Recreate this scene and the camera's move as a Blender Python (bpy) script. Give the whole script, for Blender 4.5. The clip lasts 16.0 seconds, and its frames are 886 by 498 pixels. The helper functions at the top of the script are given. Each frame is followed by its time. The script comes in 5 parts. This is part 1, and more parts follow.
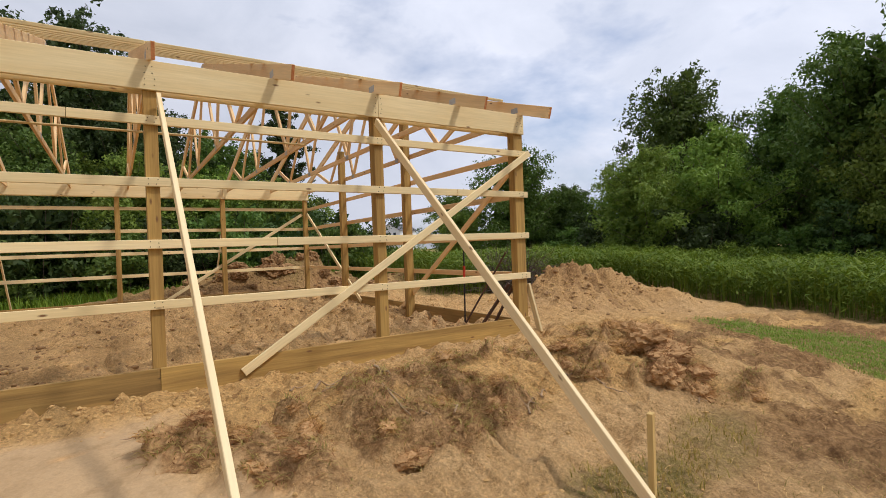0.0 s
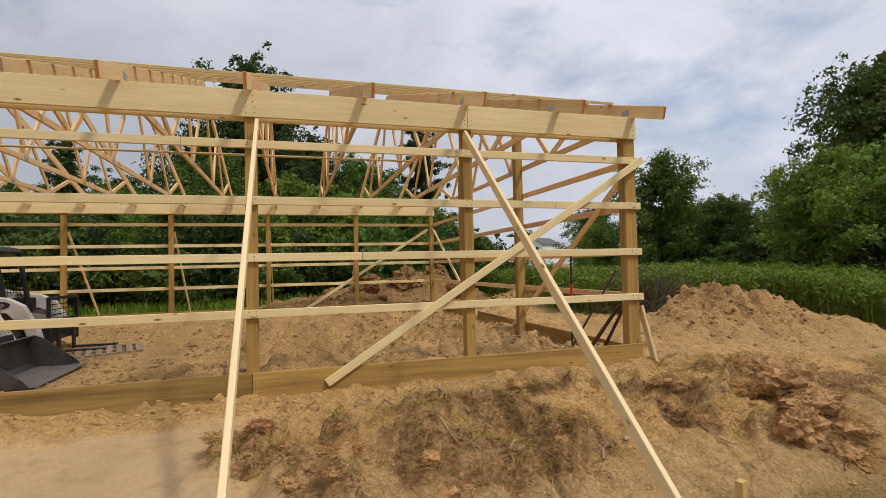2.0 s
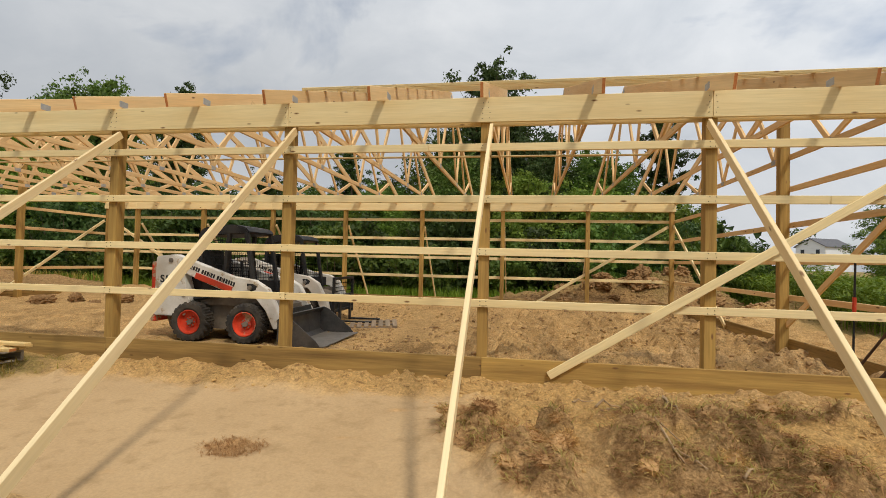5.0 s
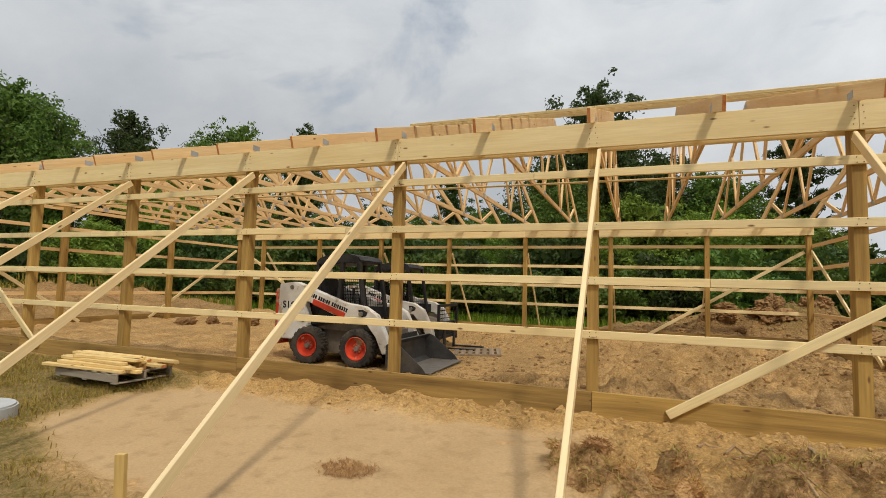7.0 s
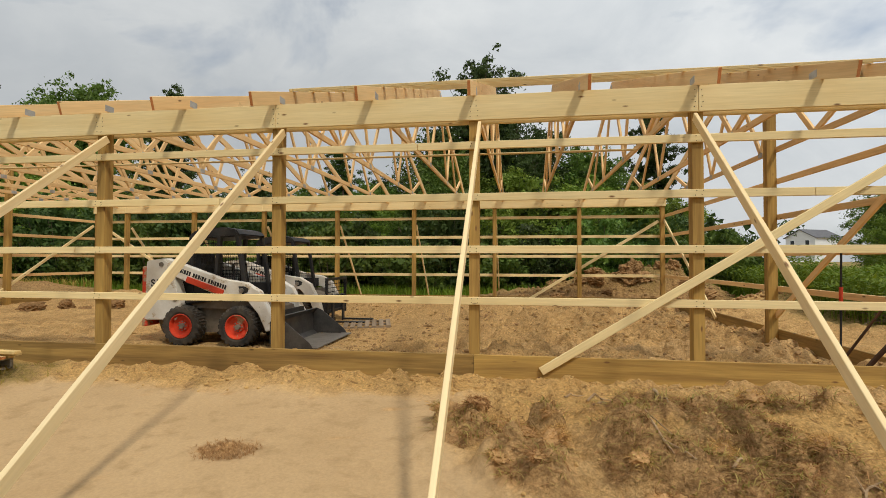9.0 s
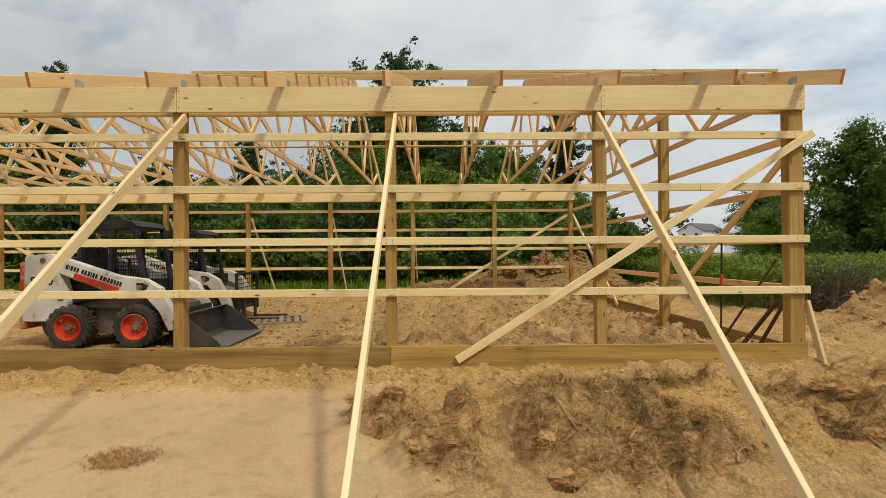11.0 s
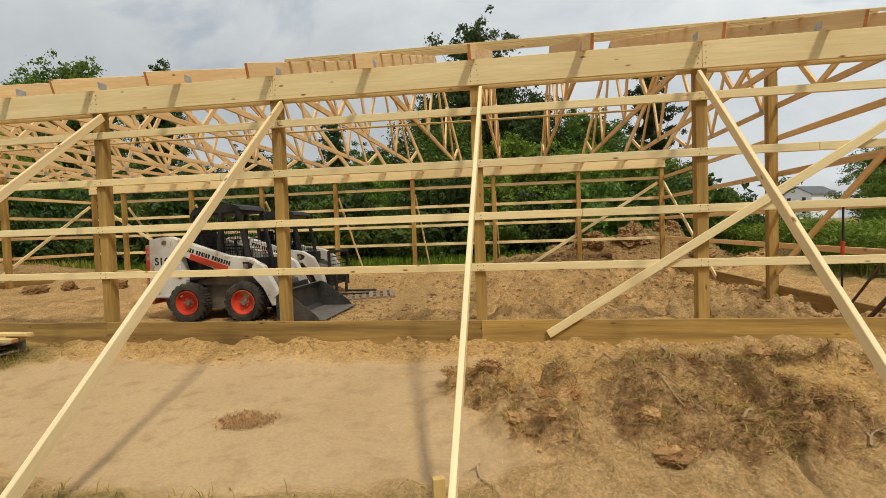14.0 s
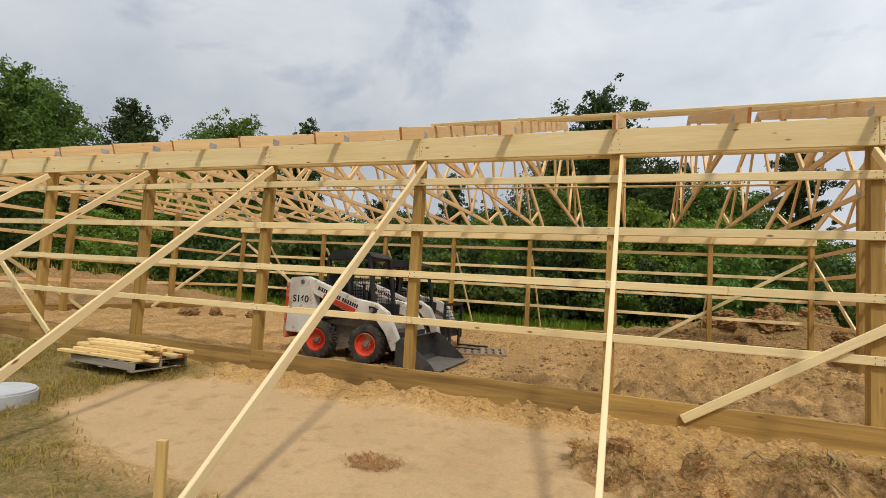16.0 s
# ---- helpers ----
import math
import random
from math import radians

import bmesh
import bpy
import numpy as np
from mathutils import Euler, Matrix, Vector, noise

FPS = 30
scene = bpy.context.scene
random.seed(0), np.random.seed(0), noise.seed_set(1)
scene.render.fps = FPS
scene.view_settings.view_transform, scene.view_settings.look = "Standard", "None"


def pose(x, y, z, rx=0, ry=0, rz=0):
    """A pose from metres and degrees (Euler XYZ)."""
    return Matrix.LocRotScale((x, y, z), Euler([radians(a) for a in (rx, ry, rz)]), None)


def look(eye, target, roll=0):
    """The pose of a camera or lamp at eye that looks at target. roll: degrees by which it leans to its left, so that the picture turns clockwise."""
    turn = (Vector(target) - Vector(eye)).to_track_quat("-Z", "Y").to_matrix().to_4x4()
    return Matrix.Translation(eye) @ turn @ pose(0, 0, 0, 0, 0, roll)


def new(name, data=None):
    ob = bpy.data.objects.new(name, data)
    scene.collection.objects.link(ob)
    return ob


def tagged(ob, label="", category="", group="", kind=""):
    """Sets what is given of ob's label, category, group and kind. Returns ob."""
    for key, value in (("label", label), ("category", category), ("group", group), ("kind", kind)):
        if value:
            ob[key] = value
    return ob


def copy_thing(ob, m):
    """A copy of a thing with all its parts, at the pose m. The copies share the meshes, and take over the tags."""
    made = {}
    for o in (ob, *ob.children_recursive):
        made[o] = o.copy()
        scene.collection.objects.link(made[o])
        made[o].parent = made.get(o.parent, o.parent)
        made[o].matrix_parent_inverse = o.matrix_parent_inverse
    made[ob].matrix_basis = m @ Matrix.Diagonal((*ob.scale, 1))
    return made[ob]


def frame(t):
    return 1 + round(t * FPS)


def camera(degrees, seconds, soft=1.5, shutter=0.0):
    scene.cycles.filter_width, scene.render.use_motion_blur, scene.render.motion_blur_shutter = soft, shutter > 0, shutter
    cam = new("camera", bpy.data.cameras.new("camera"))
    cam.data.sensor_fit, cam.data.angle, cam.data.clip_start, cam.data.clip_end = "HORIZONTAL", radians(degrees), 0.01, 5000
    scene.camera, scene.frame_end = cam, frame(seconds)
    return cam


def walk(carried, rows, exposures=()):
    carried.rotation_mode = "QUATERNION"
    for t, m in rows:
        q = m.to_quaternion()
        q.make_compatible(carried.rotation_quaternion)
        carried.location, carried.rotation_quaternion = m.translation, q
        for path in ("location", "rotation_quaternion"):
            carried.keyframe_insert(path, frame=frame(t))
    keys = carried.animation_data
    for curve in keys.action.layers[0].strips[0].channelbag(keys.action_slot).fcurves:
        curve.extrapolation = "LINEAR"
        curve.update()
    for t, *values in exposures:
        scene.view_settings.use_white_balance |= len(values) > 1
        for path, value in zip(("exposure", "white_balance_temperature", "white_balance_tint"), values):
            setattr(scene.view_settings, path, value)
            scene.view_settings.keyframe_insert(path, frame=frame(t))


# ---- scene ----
cam = camera(82.4, 16.0, 0.75)
PATH = [
    (0, (-5.21, -5.659, 1.307), (-4.123, -3.98, 1.301), -2.1),
    (0.5, (-4.997, -5.719, 1.308), (-3.99, -3.991, 1.337), -1.7),
    (1, (-4.763, -5.672, 1.298), (-3.753, -3.948, 1.382), -1.0),
    (1.5, (-4.605, -5.638, 1.311), (-3.752, -3.832, 1.405), -1.0),
    (2, (-4.471, -5.695, 1.309), (-3.899, -3.779, 1.376), -1.3),
    (2.5, (-4.329, -5.767, 1.292), (-3.944, -3.804, 1.283), -0.2),
    (3, (-4.308, -5.822, 1.281), (-4.073, -3.836, 1.254), -0.9),
    (3.5, (-4.325, -5.846, 1.298), (-4.236, -3.848, 1.309), -1.4),
    (4, (-4.332, -5.838, 1.3), (-4.356, -3.839, 1.33), -0.7),
    (4.5, (-4.35, -5.845, 1.305), (-4.522, -3.853, 1.346), 0.4),
    (5, (-4.388, -5.828, 1.316), (-4.715, -3.855, 1.366), 1.3),
    (7.5, (-4.428, -5.852, 1.341), (-5.16, -3.996, 1.496), 1.5),
    (8, (-4.427, -5.842, 1.345), (-5.137, -3.976, 1.474), 1.3),
    (8.5, (-4.396, -5.827, 1.322), (-4.926, -3.9, 1.403), 0.7),
    (9, (-4.355, -5.837, 1.317), (-4.656, -3.86, 1.361), 0.1),
    (9.5, (-4.348, -5.841, 1.313), (-4.511, -3.848, 1.341), -0.3),
    (10, (-4.336, -5.849, 1.308), (-4.408, -3.851, 1.326), -0.7),
    (12.5, (-4.313, -5.837, 1.28), (-4.261, -3.838, 1.3), -0.0),
    (13, (-4.304, -5.838, 1.277), (-4.309, -3.838, 1.297), -0.2),
    (13.5, (-4.334, -5.865, 1.26), (-4.47, -3.869, 1.256), -0.5),
    (14, (-4.443, -5.866, 1.3), (-4.735, -3.889, 1.224), -1.9),
    (14.5, (-4.596, -5.949, 1.31), (-5.033, -4.001, 1.192), -3.5),
    (15, (-4.677, -5.977, 1.319), (-5.253, -4.065, 1.204), -2.2),
    (15.5, (-4.695, -5.951, 1.299), (-5.351, -4.062, 1.266), 1.1),
    (16, (-4.673, -6.021, 1.325), (-5.371, -4.152, 1.467), 3.4),
]
walk(cam, [(t, look(eye, target, roll)) for t, eye, target, roll in PATH],
     exposures=[(0, -0.22, 6000, 14), (2, -0.39, 6200, 12), (3.5, -0.21, 6350, 9), (5, -0.22, 6450, 8), (9, -0.26, 6550, 6), (14.5, -0.2, 6550, 5), (16, -0.18, 6300, 8)])

# ---- world, sun, exposure ----
SUN_TO = Vector((0.46, -0.537, 1.0)).normalized()
world = bpy.data.worlds.new("world")
scene.world = world
world.use_nodes = True
wn, wl = world.node_tree.nodes, world.node_tree.links
wn.clear()
w_out, w_bg = wn.new("ShaderNodeOutputWorld"), wn.new("ShaderNodeBackground")
sky = wn.new("ShaderNodeTexSky")
sky.sky_type, sky.sun_disc = "NISHITA", False
sky.sun_elevation = math.asin(SUN_TO.z)
sky.sun_rotation = math.atan2(SUN_TO.x, SUN_TO.y)
sky.air_density, sky.dust_density = 1.0, 2.0
sky_gain = wn.new("ShaderNodeMix")
sky_gain.data_type, sky_gain.blend_type = "RGBA", "MULTIPLY"
sky_gain.inputs["Factor"].default_value = 1.0
sky_gain.inputs["B"].default_value = (0.13, 0.13, 0.13, 1)
wl.new(sky.outputs[0], sky_gain.inputs["A"])
w_tc, w_map = wn.new("ShaderNodeTexCoord"), wn.new("ShaderNodeMapping")
w_map.inputs["Scale"].default_value = (1.0, 1.0, 1.8)
wl.new(w_tc.outputs["Generated"], w_map.inputs["Vector"])
# broad cloud bodies, then the finer grey modelling inside them
w_n1, w_n2 = wn.new("ShaderNodeTexNoise"), wn.new("ShaderNodeTexNoise")
for n, s, d, r in ((w_n1, 2.1, 6, 0.55), (w_n2, 3.4, 7, 0.58)):
    n.inputs["Scale"].default_value, n.inputs["Detail"].default_value, n.inputs["Roughness"].default_value = s, d, r
    n.inputs["Distortion"].default_value = 0.35
    wl.new(w_map.outputs[0], n.inputs["Vector"])
w_r1, w_r2 = wn.new("ShaderNodeValToRGB"), wn.new("ShaderNodeValToRGB")
w_r1.color_ramp.elements[0].position, w_r1.color_ramp.elements[1].position = 0.26, 0.46
w_r2.color_ramp.elements[0].position, w_r2.color_ramp.elements[1].position = 0.28, 0.78
w_r2.color_ramp.elements[0].color = (0.64, 0.675, 0.735, 1)
w_r2.color_ramp.elements[1].color = (0.93, 0.935, 0.96, 1)
wl.new(w_n1.outputs[0], w_r1.inputs[0])
wl.new(w_n2.outputs[0], w_r2.inputs[0])
w_mix = wn.new("ShaderNodeMix")
w_mix.data_type = "RGBA"
wl.new(w_r1.outputs[0], w_mix.inputs["Factor"])
wl.new(sky_gain.outputs["Result"], w_mix.inputs["A"])
wl.new(w_r2.outputs[0], w_mix.inputs["B"])
w_dot, w_glow = wn.new("ShaderNodeVectorMath"), wn.new("ShaderNodeMapRange")
w_dot.operation = "DOT_PRODUCT"
w_dot.inputs[1].default_value = SUN_TO
wl.new(w_tc.outputs["Generated"], w_dot.inputs[0])
w_glow.inputs["From Min"].default_value, w_glow.inputs["From Max"].default_value = -0.35, 0.16
w_glow.inputs["To Min"].default_value, w_glow.inputs["To Max"].default_value = 0.86, 1.32
wl.new(w_dot.outputs["Value"], w_glow.inputs["Value"])
w_lit = wn.new("ShaderNodeVectorMath")
w_lit.operation = "SCALE"
wl.new(w_mix.outputs["Result"], w_lit.inputs[0])
wl.new(w_glow.outputs[0], w_lit.inputs["Scale"])
wl.new(w_lit.outputs[0], w_bg.inputs["Color"])
w_bg.inputs["Strength"].default_value = 0.92
wl.new(w_bg.outputs[0], w_out.inputs[0])
sun = new("sun", bpy.data.lights.new("sun", "SUN"))
sun.data.energy, sun.data.angle, sun.data.color = 2.6, radians(5), (1.0, 0.92, 0.80)
sun.matrix_world = look(SUN_TO * 50, (0, 0, 0))


# ---- materials ----
def material(name, base, base2, scale=(1, 1, 1), rough=0.8, bump=0.3, fine=40.0, coarse=3.0, vary=0.25, metal=0.0,
             spots=None, depth=0.01, knots=False, spec=0.3):
    """Two-scale procedural surface in object space: base to base2 by coarse noise, grain by fine noise,
    brightness varied from object to object."""
    m = bpy.data.materials.new(name)
    m.use_nodes = True
    nt = m.node_tree
    N, L = nt.nodes, nt.links
    b = N["Principled BSDF"]
    b.inputs["Roughness"].default_value, b.inputs["Metallic"].default_value = rough, metal
    b.inputs["Specular IOR Level"].default_value = spec
    tc, mp, oi = N.new("ShaderNodeTexCoord"), N.new("ShaderNodeMapping"), N.new("ShaderNodeObjectInfo")
    mp.inputs["Scale"].default_value = scale
    add = N.new("ShaderNodeVectorMath")
    add.operation = "ADD"
    off = N.new("ShaderNodeVectorMath")
    off.operation = "SCALE"
    off.inputs[0].default_value = (7.3, 3.1, 5.7)
    L.new(oi.outputs["Random"], off.inputs["Scale"])
    L.new(tc.outputs["Object"], add.inputs[0])
    L.new(off.outputs[0], add.inputs[1])
    L.new(add.outputs[0], mp.inputs["Vector"])
    c, f = N.new("ShaderNodeTexNoise"), N.new("ShaderNodeTexNoise")
    for n, s, d in ((c, coarse, 4), (f, fine, 6)):
        n.inputs["Scale"].default_value, n.inputs["Detail"].default_value = s, d
        L.new(mp.outputs[0], n.inputs["Vector"])
    mx = N.new("ShaderNodeMix")
    mx.data_type = "RGBA"
    mx.inputs["A"].default_value, mx.inputs["B"].default_value = (*base, 1), (*base2, 1)
    fac = N.new("ShaderNodeMath")
    fac.operation = "MULTIPLY_ADD"
    L.new(c.outputs[0], fac.inputs[0])
    fac.inputs[1].default_value, fac.inputs[2].default_value = 2.2, -0.65
    fac.use_clamp = True
    L.new(fac.outputs[0], mx.inputs["Factor"])
    col = mx.outputs["Result"]
    hs = N.new("ShaderNodeHueSaturation")
    val = N.new("ShaderNodeMath")
    val.operation = "MULTIPLY_ADD"
    L.new(f.outputs[0], val.inputs[0])
    val.inputs[1].default_value, val.inputs[2].default_value = vary * 2, 1 - vary
    rnd = N.new("ShaderNodeMath")
    rnd.operation = "MULTIPLY_ADD"
    L.new(oi.outputs["Random"], rnd.inputs[0])
    rnd.inputs[1].default_value, rnd.inputs[2].default_value = 0.22, 0.89
    tot = N.new("ShaderNodeMath")
    tot.operation = "MULTIPLY"
    L.new(val.outputs[0], tot.inputs[0])
    L.new(rnd.outputs[0], tot.inputs[1])
    L.new(tot.outputs[0], hs.inputs["Value"])
    L.new(col, hs.inputs["Color"])
    col = hs.outputs[0]
    if spots or knots:
        vo = N.new("ShaderNodeTexVoronoi" if knots else "ShaderNodeTexNoise")
        vo.inputs["Scale"].default_value = 5.0 if knots else 4.5
        if not knots:
            vo.inputs["Detail"].default_value, vo.inputs["Roughness"].default_value = 7, 0.68
        mp2 = N.new("ShaderNodeMapping")
        mp2.inputs["Scale"].default_value = (0.55, 1.6, 1.6) if knots else (1, 1, 1)
        L.new(add.outputs[0], mp2.inputs["Vector"])
        L.new(mp2.outputs[0], vo.inputs["Vector"])
        rp = N.new("ShaderNodeValToRGB")
        rp.color_ramp.elements[0].position, rp.color_ramp.elements[1].position = (0.05, 0.12) if knots else (0.385, 0.43)
        rp.color_ramp.elements[0].color, rp.color_ramp.elements[1].color = (1, 1, 1, 1), (0, 0, 0, 1)
        L.new(vo.outputs["Distance" if knots else "Fac"], rp.inputs[0])
        m2 = N.new("ShaderNodeMix")
        m2.data_type = "RGBA"
        m2.inputs["B"].default_value = (*(spots or (0.2, 0.1, 0.04)), 1)
        L.new(rp.outputs[0], m2.inputs["Factor"])
        L.new(col, m2.inputs["A"])
        col = m2.outputs["Result"]
    L.new(col, b.inputs["Base Color"])
    bp = N.new("ShaderNodeBump")
    bp.inputs["Strength"].default_value, bp.inputs["Distance"].default_value = bump, depth
    L.new(f.outputs[0], bp.inputs["Height"])
    L.new(bp.outputs[0], b.inputs["Normal"])
    return m


GRAIN = (0.35, 7, 7)
PINE = material("fresh_pine", (0.82, 0.665, 0.365), (0.74, 0.565, 0.275), GRAIN, 0.7, 0.2, 9, 1.2, 0.16, knots=True, depth=0.004)
BRACE = material("pale_pine", (0.84, 0.67, 0.39), (0.74, 0.54, 0.27), GRAIN, 0.65, 0.2, 9, 1.0, 0.13, knots=True, depth=0.004)
# same pine, with the redder tone of its shaded faces put into the colour
SHADEPINE = material("shade_toned_pine", (0.70, 0.445, 0.20), (0.79, 0.57, 0.29), GRAIN, 0.7, 0.2, 9, 1.2, 0.18, knots=True, depth=0.004)
TREATED = material("treated_lumber", (0.48, 0.30, 0.082), (0.26, 0.148, 0.042), GRAIN, 0.8, 0.5, 8, 1.5, 0.36, knots=True, depth=0.006)
SKIRT = material("dark_treated_lumber", (0.42, 0.262, 0.078), (0.165, 0.094, 0.03), GRAIN, 0.85, 0.5, 8, 1.5, 0.36, knots=True, spots=(0.10, 0.055, 0.02), depth=0.006)
ENDGRAIN = material("cut_end", (0.50, 0.17, 0.05), (0.60, 0.25, 0.09), (6, 6, 6), 0.8, 0.3, 9, 3, 0.2)
GALV = material("galvanised_plate", (0.46, 0.45, 0.43), (0.36, 0.35, 0.33), (1, 1, 1), 0.55, 0.3, 90, 12, 0.15, 0.4, depth=0.003)
NAIL = material("nail_steel", (0.09, 0.06, 0.04), (0.05, 0.04, 0.03), (1, 1, 1), 0.6, 0.1, 40, 10, 0.1, 0.5)
GREYWOOD = material("weathered_pallet_wood", (0.34, 0.29, 0.22), (0.22, 0.185, 0.14), GRAIN, 0.9, 0.5, 8, 1.5, 0.3, depth=0.006)


# ---- building helpers ----
def finish(name, bm, mats, parent=None, label="", smooth=False):
    me = bpy.data.meshes.new(name)
    bm.to_mesh(me)
    bm.free()
    for m in (mats if isinstance(mats, (list, tuple)) else [mats]):
        me.materials.append(m)
    if smooth:
        me.polygons.foreach_set("use_smooth", [True] * len(me.polygons))
    ob = new(name, me)
    if parent:
        ob.parent = parent
    if label:
        tagged(ob, label)
    return ob


def part(name, bm, mats, parent, label="", smooth=False):
    return finish(name, bm, mats, parent, label, smooth)


def add_box(bm, c, s, turn=None, bevel=0.0, mat=0):
    m = Matrix.Translation(c) @ (turn or Matrix.Identity(4)) @ Matrix.Diagonal((*s, 1))
    n0 = len(bm.faces)
    vs = bmesh.ops.create_cube(bm, size=1, matrix=m)["verts"]
    if bevel:
        es = list({e for v in vs for e in v.link_edges})
        bmesh.ops.bevel(bm, geom=es, offset=bevel, segments=2, affect="EDGES", profile=0.6)
    bm.faces.ensure_lookup_table()
    for f in bm.faces[n0:]:
        f.material_index = mat
    return vs


def add_tube(bm, a, b, r0, r1=None, seg=10, mat=0, caps=True):
    a, b = Vector(a), Vector(b)
    n0 = len(bm.faces)
    m = Matrix.Translation((a + b) / 2) @ (b - a).to_track_quat("Z", "Y").to_matrix().to_4x4()
    bmesh.ops.create_cone(bm, cap_ends=caps, segments=seg, radius1=r0, radius2=r0 if r1 is None else r1, depth=(b - a).length, matrix=m)
    bm.faces.ensure_lookup_table()
    for f in bm.faces[n0:]:
        f.material_index = mat


def add_prism(bm, pts, y0, y1, mat=0):
    """A plate with the outline pts in x and z, between y0 and y1."""
    n0 = len(bm.faces)
    front = [bm.verts.new((x, y0, z)) for x, z in pts]
    back = [bm.verts.new((x, y1, z)) for x, z in pts]
    bm.faces.new(front)
    bm.faces.new(back[::-1])
    for i in range(len(pts)):
        j = (i + 1) % len(pts)
        bm.faces.new((front[j], front[i], back[i], back[j]))
    bm.faces.ensure_lookup_table()
    for f in bm.faces[n0:]:
        f.material_index = mat


BOARDS = {}


def board_mesh(length, wide, thick, mat, mat_end):
    """A sawn board with eased edges: length along x, width along z, thickness along y."""
    key = (round(length, 2), wide, thick, mat.name, mat_end.name)
    if key not in BOARDS:
        e, hx, hy, hz = 0.004, length / 2, thick / 2, wide / 2
        bm = bmesh.new()
        rings = []
        for x, k in ((-hx, e), (-hx + e, 0), (hx - e, 0), (hx, e)):
            y, z = hy - k, hz - k
            r = [(y - e, z), (y, z - e), (y, -z + e), (y - e, -z), (-y + e, -z), (-y, -z + e), (-y, z - e), (-y + e, z)]
            rings.append([bm.verts.new((x, p, q)) for p, q in r])
        for a, b in zip(rings, rings[1:]):
            for i in range(8):
                bm.faces.new((a[i], a[(i + 1) % 8], b[(i + 1) % 8], b[i]))
        for r in (rings[0][::-1], rings[-1]):
            bm.faces.new(r).material_index = 1
        bmesh.ops.recalc_face_normals(bm, faces=bm.faces)
        me = bpy.data.meshes.new("board")
        bm.to_mesh(me)
        bm.free()
        me.materials.append(mat)
        me.materials.append(mat_end)
        BOARDS[key] = me
    return BOARDS[key]


def board(name, a, b, wide, thick, mat, parent=None, face=(0, -1, 0), mat_end=None, label=""):
    """A board from a to b, its broad side turned towards face."""
    a, b = Vector(a), Vector(b)
    x = (b - a).normalized()
    y = -Vector(face)
    y = (y - x * y.dot(x)).normalized()
    z = x.cross(y)
    ob = new(name, board_mesh((b - a).length, wide, thick, mat, mat_end or mat))
    ob.matrix_world = Matrix.Translation((a + b) / 2) @ Matrix((x, y, z)).transposed().to_4x4()
    if parent:
        ob.parent = parent
    if label:
        tagged(ob, label)
    return ob


# ---- the barn frame ----
BAY, FARY, XR, XL, FBAY = 2.44, 10.16, -0.07, -19.25, 2.57
HB, HT, SKT, SKB = 2.935, 3.222, 0.236, -0.05
GIRTS = (2.645, 2.045, 1.44, 0.85)
barn = new("pole_barn")
tagged(barn, "unfinished pole barn frame of raw pine on bare sand", "barn")
near_x = [XR - 0.09] + [-BAY * k for k in range(1, 8)] + [XL + 0.09]
far_x = [XR - 0.09] + [-FBAY * k for k in range(1, 8)] + [XL + 0.09]
end_y = (3.42, 6.85)
for k, x in enumerate(near_x):
    wid = 0.17 if k in (0, 8) else 0.118
    board("post", (x, 0.07, -0.5), (x, 0.07, HT - 0.01), wid, 0.14, TREATED, barn, (0, -1, 0), label="greenish brown treated post")
for x in far_x:
    board("post", (x, FARY - 0.11, -0.5), (x, FARY - 0.11, HT - 0.01), 0.118, 0.14, TREATED, barn)
for y in end_y:
    board("post", (XR - 0.11, y, -0.5), (XR - 0.11, y, 3.9), 0.15, 0.14, TREATED, barn)
    board("post", (XL + 0.11, y, -0.5), (XL + 0.11, y, 3.9), 0.15, 0.14, TREATED, barn)


def run(name, x0, x1, y, z0, z1, mat, cuts, face=(0, -1, 0), thick=0.038, lab=""):
    """Boards end to end along x between x0 and x1, butted at the cuts, with a few millimetres of gap."""
    xs = [x0] + [c for c in cuts if x0 < c < x1] + [x1]
    for a, b in zip(xs, xs[1:]):
        board(name, (a + 0.002, y, (z0 + z1) / 2), (b - 0.002, y, (z0 + z1) / 2), round(z1 - z0, 4), thick, mat, barn, face, label=lab)


rng = random.Random(4)
run("header_board", XL, XR, -0.019, HB, HT, PINE, [-BAY * k for k in (7, 5, 3, 1)], lab="wide pale pine header board")
run("header_board", XL, XR, 0.159, HB, HT, PINE, [-BAY * k for k in (6, 4, 2)])
run("header_board", XL, XR, FARY - 0.021, HB, HT, PINE, [-FBAY * k for k in (6, 4, 2)])
run("header_board", XL, XR, FARY - 0.2, HB, HT, PINE, [-FBAY * k for k in (7, 5, 3, 1)])
run("skirt_board", XL, -BAY * 2, -0.019, SKB, SKT, SKIRT, [-BAY * k for k in (6, 4)], lab="dark brown treated skirt board at the ground")
run("skirt_board", -BAY * 2, XR, -0.019, SKB, SKT, TREATED, [], lab="yellow-brown treated skirt board at the ground")
run("skirt_board", XL, XR, FARY - 0.021, SKB, SKT - 0.04, SKIRT, [-FBAY * k for k in (6, 4, 2)])
